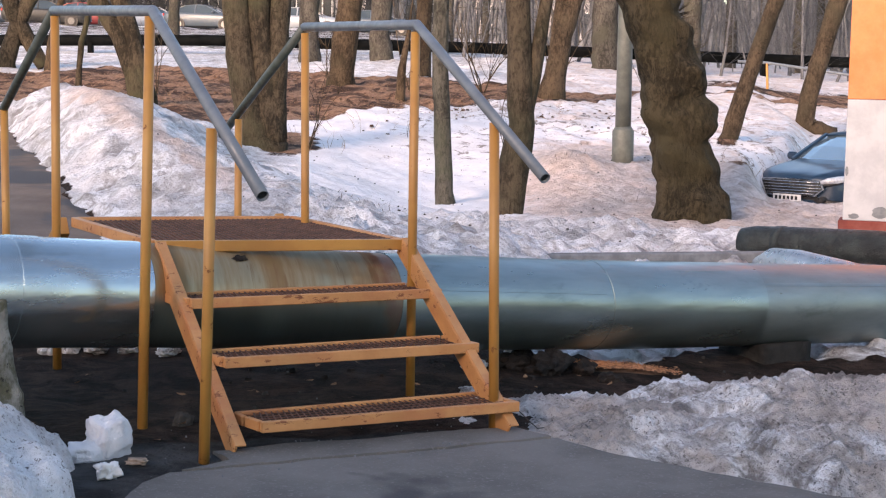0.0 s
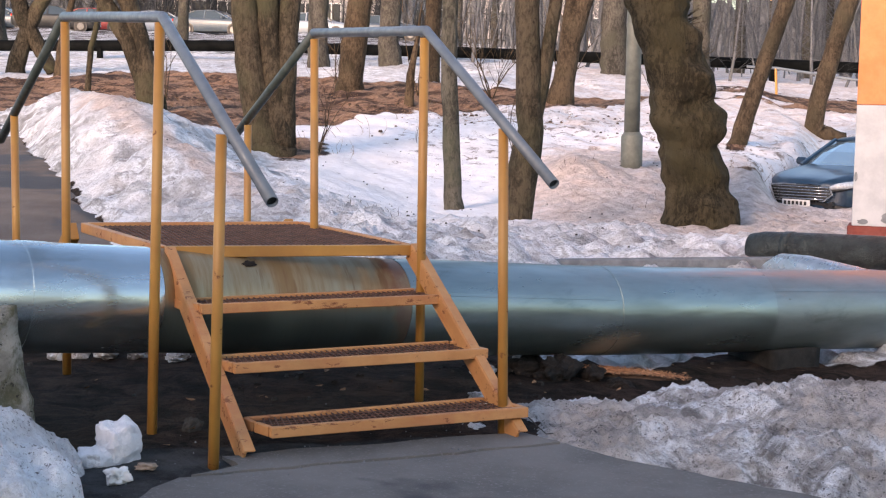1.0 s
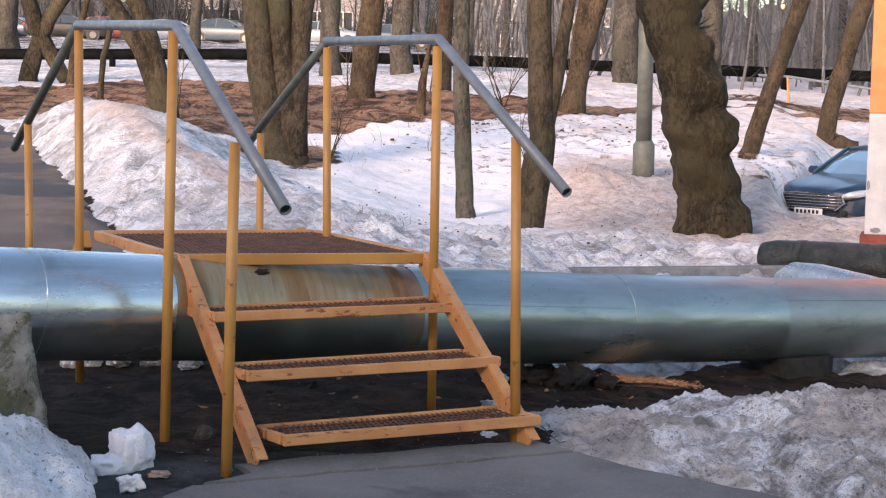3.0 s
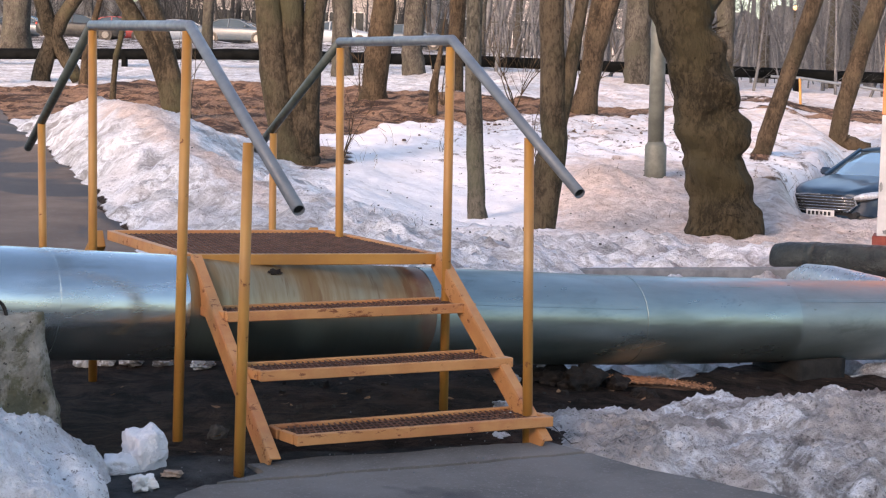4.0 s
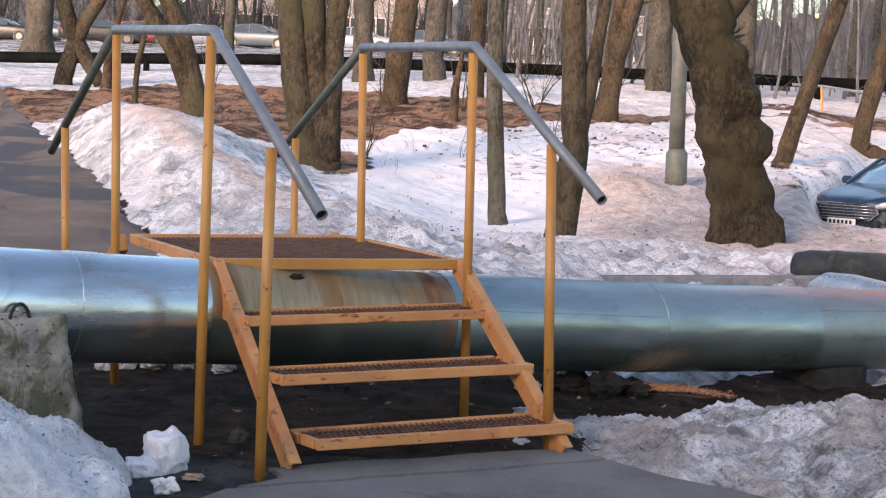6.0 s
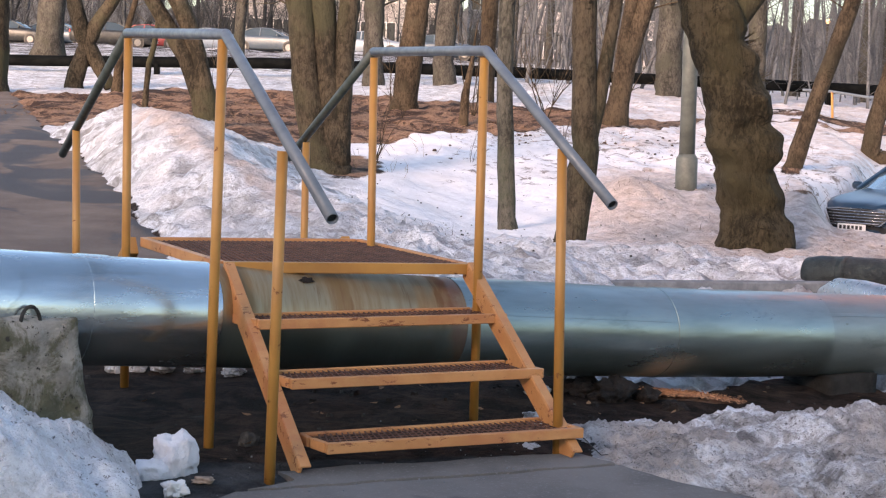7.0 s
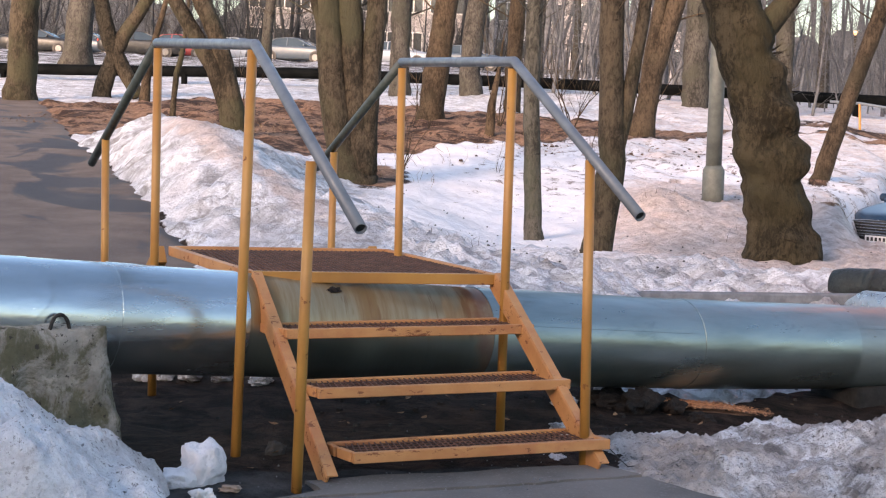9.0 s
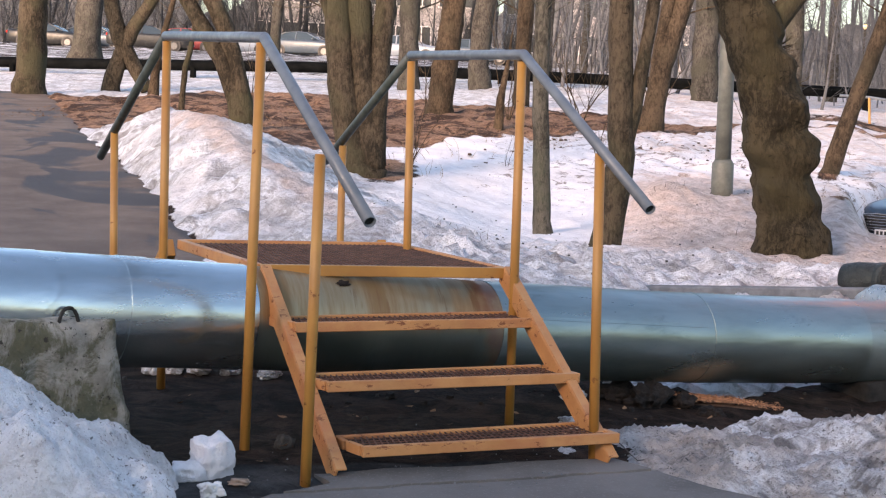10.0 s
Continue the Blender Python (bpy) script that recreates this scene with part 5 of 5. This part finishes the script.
    def nose(outline, x, depth, inset=1.0):
        """A plate across the nose, bowed like the bumper."""
        pm = bmesh.new()
        near = [pm.verts.new((x - 0.16 * y * y * inset, y, z)) for y, z in outline]
        pm.faces.new(near)
        for q in bmesh.ops.extrude_face_region(pm, geom=pm.faces[:])["geom"]:
            if isinstance(q, bmesh.types.BMVert):
                q.co.x -= depth
        bmesh.ops.transform(pm, matrix=m, verts=pm.verts)
        return pm

    hexa = [(-0.46, 0.455), (-0.25, 0.445), (0.25, 0.445), (0.46, 0.455), (0.60, 0.56), (0.55, 0.675), (0.25, 0.695), (-0.25, 0.695), (-0.55, 0.675), (-0.60, 0.56)]
    part("grille_frame", nose([(y * 1.05, 0.57 + (z - 0.57) * 1.14) for y, z in hexa], 2.424, 0.10), CHROME, t, "bright grille surround")
    grille = part("grille", nose(hexa, 2.432, 0.10), BLACK, t, "dark grille with bright bars")
    for k in range(5):
        w = (0.48, 0.545, 0.58, 0.57, 0.545)[k]
        z = 0.478 + 0.047 * k
        part("bar", tube([m @ Vector((2.436 - 0.16 * y * y, y, z)) for y in (-w, -w / 2, 0, w / 2, w)], 0.0085, 8), CHROME, grille, smooth=True)
    part("bumper", nose([(-0.80, 0.22), (0.80, 0.22), (0.84, 0.36), (0.60, 0.40), (0.42, 0.435), (-0.42, 0.435), (-0.60, 0.40), (-0.84, 0.36)], 2.42, 0.16, 1.25), BLACK, t, "dark lower bumper")
    plate = part("number_plate", box((0.02, 0.52, 0.112), m @ pose(2.435, 0, 0.40), 0.004), PLATE, t, "white number plate with dark bars")
    for k in range(6):
        part("bar", box((0.006, 0.045, 0.06), m @ pose(2.447, -0.20 + 0.075 * k, 0.40), 0.0), BLACK, plate)
    return t


def facing(angle):
    """Heading of a car that looks at the viewer, turned by angle."""
    return math.degrees(math.atan2(-AHEAD[1], -AHEAD[0])) + angle


car("dark blue saloon car parked behind a dirty snow ridge", (17.66, 15.01, -0.52), facing(-46), paint("dark_blue_paint", (0.006, 0.026, 0.055)), WINDSCREEN)
GREY_CAR, WHITE_CAR = paint("silver_paint", (0.045, 0.068, 0.095), 0.1), paint("white_paint", (0.18, 0.22, 0.27), 0.1)
RED_CAR, DARK_CAR = paint("red_paint", (0.18, 0.022, 0.024), 0.1), paint("black_paint", (0.009, 0.012, 0.015), 0.05)
for label, u, s, mat, turn in (
        ("silver saloon car parked on the upper road", 95, -0.125, GREY_CAR, 75), ("pale blue-white car parked on the upper road", 96, -0.064, WHITE_CAR, 80),
        ("red car parked on the upper road", 97, -0.196, RED_CAR, 70), ("black car parked on the upper road", 92, -0.222, DARK_CAR, 95),
        ("dark car parked at the wood's edge", 96, -0.285, DARK_CAR, 85), ("white van-like car parked on the upper road", 102, -0.160, WHITE_CAR, 60),
        ("silver car half hidden by trunks", 98, -0.255, GREY_CAR, 85), ("grey car beyond the trunks", 97, -0.02, GREY_CAR, 85)):
    x, y = world_xy(u, s * u)
    car(label, (x, y, float(height(x, y)) + 0.02), facing(turn), mat)


# ---- far buildings ----
FACADE = make_simple("pale_plaster", (0.34, 0.325, 0.325), (0.42, 0.405, 0.405), 1.5, 0.85)
PANE = material("window_glass", (0.05, 0.06, 0.07), 0.1)
FRAME = make_simple("window_frame_white", (0.66, 0.66, 0.66), (0.75, 0.75, 0.75), 5, 0.6)


def building(label, u, s0, s1, tall, storeys, bays):
    a, b = Vector((*world_xy(u, s0 * u), 0)), Vector((*world_xy(u, s1 * u), 0))
    g = min(float(height(a.x, a.y)), float(height(b.x, b.y))) - 0.5
    w = (b - a).length
    turn = math.degrees(math.atan2(b.y - a.y, b.x - a.x))
    m = pose(a.x, a.y, g, 0, 0, turn)
    t = thing("building", label, "building")
    part("wall", box((w, 8, tall), m @ pose(w / 2, 4, tall / 2), 0.02), FACADE, t)
    part("roof", box((w + 0.8, 8.8, 0.3), m @ pose(w / 2, 4, tall + 0.15), 0.02), FACADE, t)
    part("plinth", box((w + 0.1, 0.2, 1.0), m @ pose(w / 2, -0.05, 0.5), 0.02), KERB, t)
    for i in range(bays):
        for k in range(storeys):
            c = m @ pose((i + 0.5) * w / bays, 0, 2.5 + 3.0 * k)
            win = part("window", box((1.5, 0.12, 1.6), c @ pose(0, -0.03, 0), 0.02), FRAME, t)
            for q in (-0.36, 0.36):
                part("pane", box((0.62, 0.02, 1.4), c @ pose(q, -0.10, 0), 0.0), PANE, win)
    return t


building("pale plastered two-storey building behind the trees", 124, -0.158, -0.015, 10.5, 3, 9)
building("pale apartment house behind the fence", 132, -0.005, 0.055, 15, 4, 4)
building("pale tower block seen between trunks", 135, 0.085, 0.125, 16, 5, 3)

# iron fence by the wood
fence = thing("fence", "dark iron fence with upright bars", "fence")
a, b = Vector((*world_xy(62, 0.012 * 62), 0)), Vector((*world_xy(60, 0.062 * 60), 0))
for k in range(22):
    p = a.lerp(b, k / 21)
    g = float(height(p.x, p.y))
    part("bar", box((0.03, 0.03, 1.7), pose(p.x, p.y, g + 0.8), 0.0), BLACK, fence)
for h in (0.5, 1.45):
    part("rail", beam((a.x, a.y, float(height(a.x, a.y)) + h), (b.x, b.y, float(height(b.x, b.y)) + h), 0.04, 0.05), BLACK, fence)

# yellow garden rail on the slope
rail = thing("slope_rail", "low ochre post with a thin grey handrail", "handrail")
part("post", tube([(25.6, 26.9, 1.5), (25.56, 26.94, 2.42)], 0.034, 10), OCHRE, rail)
part("bar", tube([(24.9, 27.3, 2.44), (25.56, 26.94, 2.42), (26.6, 24.2, 2.05)], 0.035, 8), RAIL, rail)

# street lamp far off in the wood, lit
GLOW = material("sodium_lamp", (1, 0.6, 0.3), 0.4)
GLOW.node_tree.nodes["Principled BSDF"].inputs["Emission Color"].default_value = (1.0, 0.55, 0.25, 1)
GLOW.node_tree.nodes["Principled BSDF"].inputs["Emission Strength"].default_value = 0.9
lit = thing("street_lamp", "lit orange street lamp on a thin pole in the wood", "street lamp")
part("pole", tube([(37.3, 41.07, 2.3), (37.3, 41.07, 5.5)], 0.05, 8), BARK_FAR, lit)
bm = bmesh.new()
bmesh.ops.create_uvsphere(bm, u_segments=12, v_segments=8, radius=0.085, matrix=Matrix.Translation((37.25, 41.0, 5.40)))
part("bulb", bm, GLOW, lit, "glowing orange bulb", smooth=True)


# ---- the wood ----
def stick(verts, faces, a, b, r0, r1, seg):
    d = (b - a).normalized()
    ref = Vector((1, 0, 0)) if abs(d.x) < 0.8 else Vector((0, 1, 0))
    e = d.cross(ref).normalized()
    f = d.cross(e)
    n = len(verts)
    for p, r in ((a, r0), (b, r1)):
        for k in range(seg):
            w = 2 * math.pi * k / seg
            verts.append(p + e * (r * math.cos(w)) + f * (r * math.sin(w)))
    for k in range(seg):
        faces.append((n + k, n + (k + 1) % seg, n + seg + (k + 1) % seg, n + seg + k))


def wood(label, count, near, deep, s_lo, s_hi, seed, mat, thick, tall_lo=9, tall_hi=15, bend=0.12, first=1.2):
    rng = random.Random(seed)
    verts, faces = [], []
    for _ in range(count):
        u = near + (deep - near) * rng.random() ** 0.8
        s = rng.uniform(s_lo, s_hi)
        x, y = world_xy(u, s * u)
        p = Vector((x, y, float(height(x, y)) - 0.2))
        r, lean = thick * rng.uniform(0.35, 1.1), Vector((rng.uniform(-bend, bend), rng.uniform(-bend, bend), 1))
        tall = rng.uniform(tall_lo, tall_hi)
        q = p
        for k in range(5):
            lean = (lean + Vector((rng.uniform(-0.07, 0.07), rng.uniform(-0.07, 0.07), 0))).normalized()
            n = q + lean * tall / 5
            stick(verts, faces, q, n, r * (1 - k * 0.18), r * (1 - (k + 1) * 0.18), 7)
            for _ in range(9):
                b = q.lerp(n, rng.random())
                if b.z - p.z < first:
                    continue
                a = rng.uniform(0, 6.28)
                d = Vector((math.cos(a), math.sin(a), rng.uniform(0.1, 1.3))).normalized()
                long = rng.uniform(0.8, 2.6)
                mid = b + d * long * 0.5
                tip = mid + (d + Vector((rng.uniform(-0.5, 0.5), rng.uniform(-0.5, 0.5), rng.uniform(-0.2, 0.5)))).normalized() * long * 0.6
                stick(verts, faces, b, mid, r * 0.16, r * 0.09, 3)
                stick(verts, faces, mid, tip, r * 0.09, r * 0.03, 3)
                for _ in range(2):
                    e = mid.lerp(tip, rng.random())
                    stick(verts, faces, e, e + Vector((rng.uniform(-1, 1), rng.uniform(-1, 1), rng.uniform(-0.3, 1))) * 0.7, r * 0.05, r * 0.02, 3)
            q = n
    tagged(mesh_object("wood", verts, faces, mat, smooth=True), label, "wood", kind="stuff")


wood("bare trees of the wood beyond the road, haze in their grey", 190, 54, 120, 0.02, 0.42, 11, BARK_HAZE, 0.19, bend=0.24)
wood("bare trees between the parked cars and the building", 34, 104, 120, -0.45, 0.0, 12, BARK_SHADE, 0.17)
wood("distant thicket closing the view", 230, 140, 200, -0.5, 0.5, 13, BARK_HAZE, 0.26)


wood("tangled bare saplings and undergrowth at the edge of the wood", 95, 46, 66, 0.03, 0.36, 14, BARK_HAZE, 0.06, 3, 8, 0.35, 0.3)
wood("leafless thicket behind the parked cars, darkened blue-grey for shade", 300, 106, 121, -0.42, 0.03, 15, BARK_SHADE, 0.08, 3, 8, 0.45, 0.2)


def far_treeline(u, s_lo, s_hi):
    """The far edge of the wood: one ragged wall of crowns with haze in its colour, well beyond everything else."""
    verts, faces = [], []
    n = 260
    for k in range(n + 1):
        s = s_lo + (s_hi - s_lo) * k / n
        x, y = world_xy(u, s * u)
        z = float(height(x, y)) - 1
        tall = (10.5 + 3.0 * noise.noise(Vector((s * 14, 0, 0))) + 2.2 * noise.noise(Vector((s * 60, 3, 0))) + 1.6 * noise.noise(Vector((s * 260, 5, 0)))) * min(1.0, 0.35 + 9 * (s_hi - s))
        verts += [(x, y, z), (x, y, z + tall)]
    for k in range(n):
        faces.append((2 * k, 2 * k + 2, 2 * k + 3, 2 * k + 1))
    tagged(mesh_object("backdrop", verts, faces, TREELINE), "distant edge of the bare wood, haze painted in its grey", "treeline", kind="structure")


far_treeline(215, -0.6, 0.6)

# ---- small things near the steps ----
LEAF = make_simple("dry_leaf", (0.17, 0.085, 0.042), (0.34, 0.20, 0.11), 40, 0.8)
# Orange-bright copy of the dry leaf: a low-sun patch put into its colour.
SUNLIT_LEAF = make_simple("sunlit_leaf", (0.34, 0.14, 0.06), (0.70, 0.36, 0.19), 40, 0.75)
PAPER = make_simple("crumpled_paper", (0.66, 0.64, 0.62), (0.76, 0.75, 0.74), 12, 0.8)
STALE_WOOD = make_simple("stale_wood", (0.20, 0.15, 0.11), (0.32, 0.25, 0.20), 30, 0.9)
CLEAN_SNOW = make_simple("crusted_snow", (0.72, 0.73, 0.77), (0.84, 0.84, 0.87), 7, 0.55, 0, None, 0.9, 0.03)


def chunk(name, label, category, size, m, mat, seed, wear=0.25, group="", boxy=0.75):
    """A ragged lump: a ball squeezed into shape and broken by noise."""
    bm = bmesh.new()
    bmesh.ops.create_icosphere(bm, subdivisions=4, radius=1.0)
    for v in bm.verts:
        c = v.co.copy()
        k = 1 / max(abs(c.x), abs(c.y), abs(c.z)) ** boxy
        f = fractal(c.x * 1.7 + seed, c.y * 1.7, c.z * 1.7, 5) * wear + abs(fractal(c.x * 6 + seed, c.y * 6, c.z * 6, 3)) * wear * 0.25
        v.co = c * k * (1 + f) 
        v.co = Vector((v.co.x * size[0] / 2, v.co.y * size[1] / 2, v.co.z * size[2] / 2))
    bmesh.ops.transform(bm, matrix=m, verts=bm.verts)
    return tagged(part(name, bm, mat, None, "", smooth=True), label, category, group)


chunk("snow_lump", "upright lump of white crusted snow on wet asphalt", "snow", (0.150, 0.14, 0.180), pose(-0.485, 0.22, 0.065, 4, -6, 24), CLEAN_SNOW, 61.0, 0.26, boxy=0.6)
chunk("wood_chip", "pale brown scrap of bark beside the snow lump", "litter", (0.07, 0.035, 0.022), pose(-0.44, 0.02, 0.018, 0, 0, -30), STALE_WOOD, 23.0, 0.4)
chunk("snow_lump", "low crumbling foot of crusted snow beside the lump", "snow", (0.17, 0.11, 0.10), pose(-0.575, 0.19, 0.02, 0, 14, 10), CLEAN_SNOW, 52.0, 0.3, boxy=0.2)
chunk("stone", "grey rubble stone beside the post", "stone", (0.07, 0.06, 0.07), pose(-0.02, 0.66, 0.015, 0, 20, 15), DARK_PAD, 8.0)
chunk("crumpled_paper", "crumpled scrap of white paper on asphalt", "litter", (0.075, 0.06, 0.05), pose(-0.595, -0.115, 0.028), PAPER, 21.0, 0.5)


def scatter(name, label, count, where, size, mat, seed, category, lift=0.0):
    """Loose flat bits, each slightly curled."""
    rng = random.Random(seed)
    verts, faces = [], []
    for _ in range(count):
        x, y = where(rng)
        r = size * rng.uniform(0.5, 1.3)
        m = pose(x, y, float(height(x, y)) + lift + 0.012, rng.uniform(-25, 25), rng.uniform(-25, 25), rng.uniform(0, 360))
        n = len(verts)
        for a, b, c in ((-1, 0, 0.15), (-0.35, 0.5, 0), (0.4, 0.42, 0.05), (1, 0, 0.2), (0.4, -0.45, 0), (-0.35, -0.5, 0.1)):
            verts.append(m @ Vector((a * r, b * r, c * r)))
        faces += [(n, n + 1, n + 4, n + 5), (n + 1, n + 2, n + 3, n + 4)]
    tagged(mesh_object(name, verts, faces, mat), label, category, kind="stuff")


scatter("leaf_litter", "dry brown leaves on the soil under the pipe", 130, lambda r: (r.uniform(-0.6, 5.5), r.uniform(0.3, 3.6)), 0.022, LEAF, 3, "leaves")
scatter("leaf_litter", "dry leaves strewn along the brown bank", 3500, lambda r: world_xy(r.uniform(28, 36), r.uniform(-9, 3)), 0.028, LEAF, 4, "leaves")


def shrub(label, base, tall, stems, seed, mat):
    rng = random.Random(seed)
    t = thing("shrub", label, "shrub", "bare shrubs")
    bm = bmesh.new()
    for _ in range(stems):
        a = rng.uniform(0, 6.28)
        twig_spray(bm, (base[0], base[1], base[2] - 0.05), (0.35 * math.cos(a), 0.35 * math.sin(a), 1), tall * rng.uniform(0.6, 1), 0.008 * tall, rng, 0)
    part("brush", bm, mat, t, smooth=True)


for k, (u, s, tall, n) in enumerate(((25, 0.0, 0.8, 2), (30, -0.155, 1.6, 4), (33, 0.045, 2.2, 5), (24, 0.06, 1.3, 3), (34, -0.05, 1.6, 4), (33, 0.0, 2.0, 4), (22.8, -0.062, 1.4, 3), (31, 0.15, 1.6, 4), (36, 0.09, 2.4, 5))):
    x, y = world_xy(u, u * s)
    shrub("bare thin-stemmed shrub on the slope", (x, y, float(height(x, y))), tall, n, 50 + k, BARK_RED)
scatter("leaf_litter", "leaves and twigs heaped behind the pipe, coloured as a sun patch", 5200, lambda r: world_xy(8.46 + 0.12 * r.uniform(-1, 1) * r.random(), 8.47 * (0.125 + 0.05 * math.sin(r.uniform(0, 40)) * r.random())), 0.0065, SUNLIT_LEAF, 8, "leaves", 0.01)


# ---- grit and pebbles on the wet ground ----
def pebbles(label, count, where, size, mat, seed):
    rng = random.Random(seed)
    verts, faces = [], []
    for _ in range(count):
        x, y, z = where(rng)
        r = size * rng.uniform(0.35, 1.3)
        n = len(verts)
        a = rng.uniform(0, 6.28)
        for k in range(5):
            w = a + 1.2566 * k
            q = rng.uniform(0.7, 1.2)
            verts.append((x + r * q * math.cos(w), y + r * q * math.sin(w), z - 0.003))
            verts.append((x + r * 0.7 * q * math.cos(w + 0.3), y + r * 0.7 * q * math.sin(w + 0.3), z + r * rng.uniform(0.5, 0.9)))
        for k in range(5):
            i, j = n + 2 * k, n + 2 * ((k + 1) % 5)
            faces.append((i, j, j + 1, i + 1))
        faces.append(tuple(n + 2 * k + 1 for k in range(5)))
    tagged(mesh_object("gravel", verts, faces, mat), label, "gravel", kind="stuff")


def near_steps(r):
    x, y = r.uniform(-1.0, 1.5), r.gauss(0.05, 0.28)
    return x, y, float(height(x, y)) + (0.016 if y < -0.15 and x > -0.35 else 0.004)


pebbles("grey grit and small stones at the foot of the steps", 120, near_steps, 0.0038, KERB, 31)
pebbles("dark clods and rubble under the pipe", 110, lambda r: (lambda x, y: (x, y, float(height(x, y))))(r.uniform(-0.7, 6.0), r.uniform(0.6, 3.2)), 0.013, DARK_PAD, 32)
pebbles("bits of brown debris on the snow", 260, lambda r: (lambda p: (p[0], p[1], float(height(*p)) + 0.03))(world_xy(r.uniform(10, 30), r.uniform(-3.0, 6.0))), 0.012, DARK_PAD, 33)


CLOD = make_simple("dark_earth", (0.030, 0.019, 0.014), (0.085, 0.052, 0.036), 9, 0.95, 0, None, 0.8, 0.02)
BLACK_SOIL = make_simple("black_soil", (0.008, 0.006, 0.005), (0.032, 0.022, 0.016), 14, 0.95, 0, None, 1.0, 0.03)


def on_land(u, side, lift=0.0):
    x, y = world_xy(u, u * side)
    return x, y, float(height(x, y)) + lift


pebbles("dark clods of earth along the brown bank", 230, lambda r: on_land(r.choice((27.5, 29.5, 31.5)) + r.gauss(0, 0.8), r.uniform(-0.2, 0.16)), 0.035, CLOD, 34)
pebbles("clods of earth and rubbish on the soil under the pipe", 60, lambda r: on_land(r.uniform(7.6, 8.7), r.uniform(-0.12, 0.14)), 0.022, BLACK_SOIL, 37)
for k, (u, side, w, h) in enumerate(((8.30, -0.220, 0.10, 0.08), (8.32, -0.207, 0.07, 0.07), (8.34, -0.190, 0.18, 0.06), (8.34, -0.170, 0.09, 0.05), (8.30, -0.145, 0.12, 0.05), (8.15, 0.045, 0.12, 0.05), (8.62, 0.07, 0.12, 0.06), (7.55, 0.045, 0.13, 0.05))):
    x, y, z = on_land(u, side)
    chunk("snow_lump", "grey remnant of icy snow on the soil under the pipe", "snow", (w, 0.12, h), pose(x, y, z + 0.3 * h, 0, 6, 40 * k), SNOW, 71.0 + k, 0.34, "snow remnants", 0.3)
for k, (u, side, w, h) in enumerate(((8.30, 0.072, 0.20, 0.12), (8.25, 0.092, 0.24, 0.16), (8.32, 0.112, 0.16, 0.10), (8.2, 0.055, 0.12, 0.07), (8.15, 0.13, 0.12, 0.06))):
    chunk("clod", "clod of black soil and roots beside the leaf litter", "soil", (w, 0.7 * w, h), pose(*on_land(u, side, 0.1 * h), 0, 0, 35 * k), BLACK_SOIL, 91.0 + k, 0.55, "clods of soil", 0.1)


wire = thing("wire", "thin dark wire sagging from the foot of the steps", "wire")
part("strand", tube([(1.20, 0.03, 0.11), (1.235, -0.01, 0.075), (1.262, -0.04, 0.040), (1.285, -0.06, 0.016), (1.325, -0.05, 0.014)], 0.0022, 6), BLACK, wire, smooth=True)
chunk("leaf_clump", "clump of dead leaves and twigs lying on the pipe", "leaves", (0.055, 0.028, 0.014), pose(0.385, 1.045, 0.656, 35, 0, 10), BLACK_SOIL, 41.0, 0.7, boxy=0.0)

# ---- dead grass and twigs poking through the snow ----
STRAW = make_simple("dead_grass", (0.16, 0.105, 0.055), (0.30, 0.21, 0.12), 30, 0.85)


def tufts(label, spots, count, tall, mat, seed):
    rng = random.Random(seed)
    verts, faces = [], []
    for u, s, spread in spots:
        for _ in range(count):
            uu = u + rng.gauss(0, spread)
            x, y = world_xy(uu, s * u + rng.gauss(0, spread))
            a = Vector((x, y, float(height(x, y)) - 0.02))
            d = Vector((rng.gauss(0, 0.45), rng.gauss(0, 0.45), 1)).normalized()
            h = tall * rng.uniform(0.4, 1.2)
            mid = a + d * h * 0.6
            stick(verts, faces, a, mid, 0.004, 0.003, 3)
            stick(verts, faces, mid, mid + (d + Vector((rng.gauss(0, 0.5), rng.gauss(0, 0.5), -0.1))).normalized() * h * 0.5, 0.003, 0.0012, 3)
    tagged(mesh_object("dead_grass", verts, faces, mat), label, "grass", kind="stuff")


tufts("dry stalks round the old stump and along the brown bank", [(23.2, -0.06, 0.35), (25.5, -0.055, 0.6), (27, -0.02, 0.9), (29.5, -0.13, 0.7), (30, 0.02, 0.9), (27.5, -0.16, 0.5), (32, 0.06, 1.0), (30, 0.16, 0.9), (24.6, 0.205, 0.4)], 13, 0.28, STRAW, 61)
tufts("broken twigs lying at the snow's edge behind the landing", [(15.4, -0.025, 0.18), (15.8, -0.015, 0.2), (20.5, 0.1, 0.3), (19, 0.16, 0.5)], 10, 0.10, BARK_RED, 62)
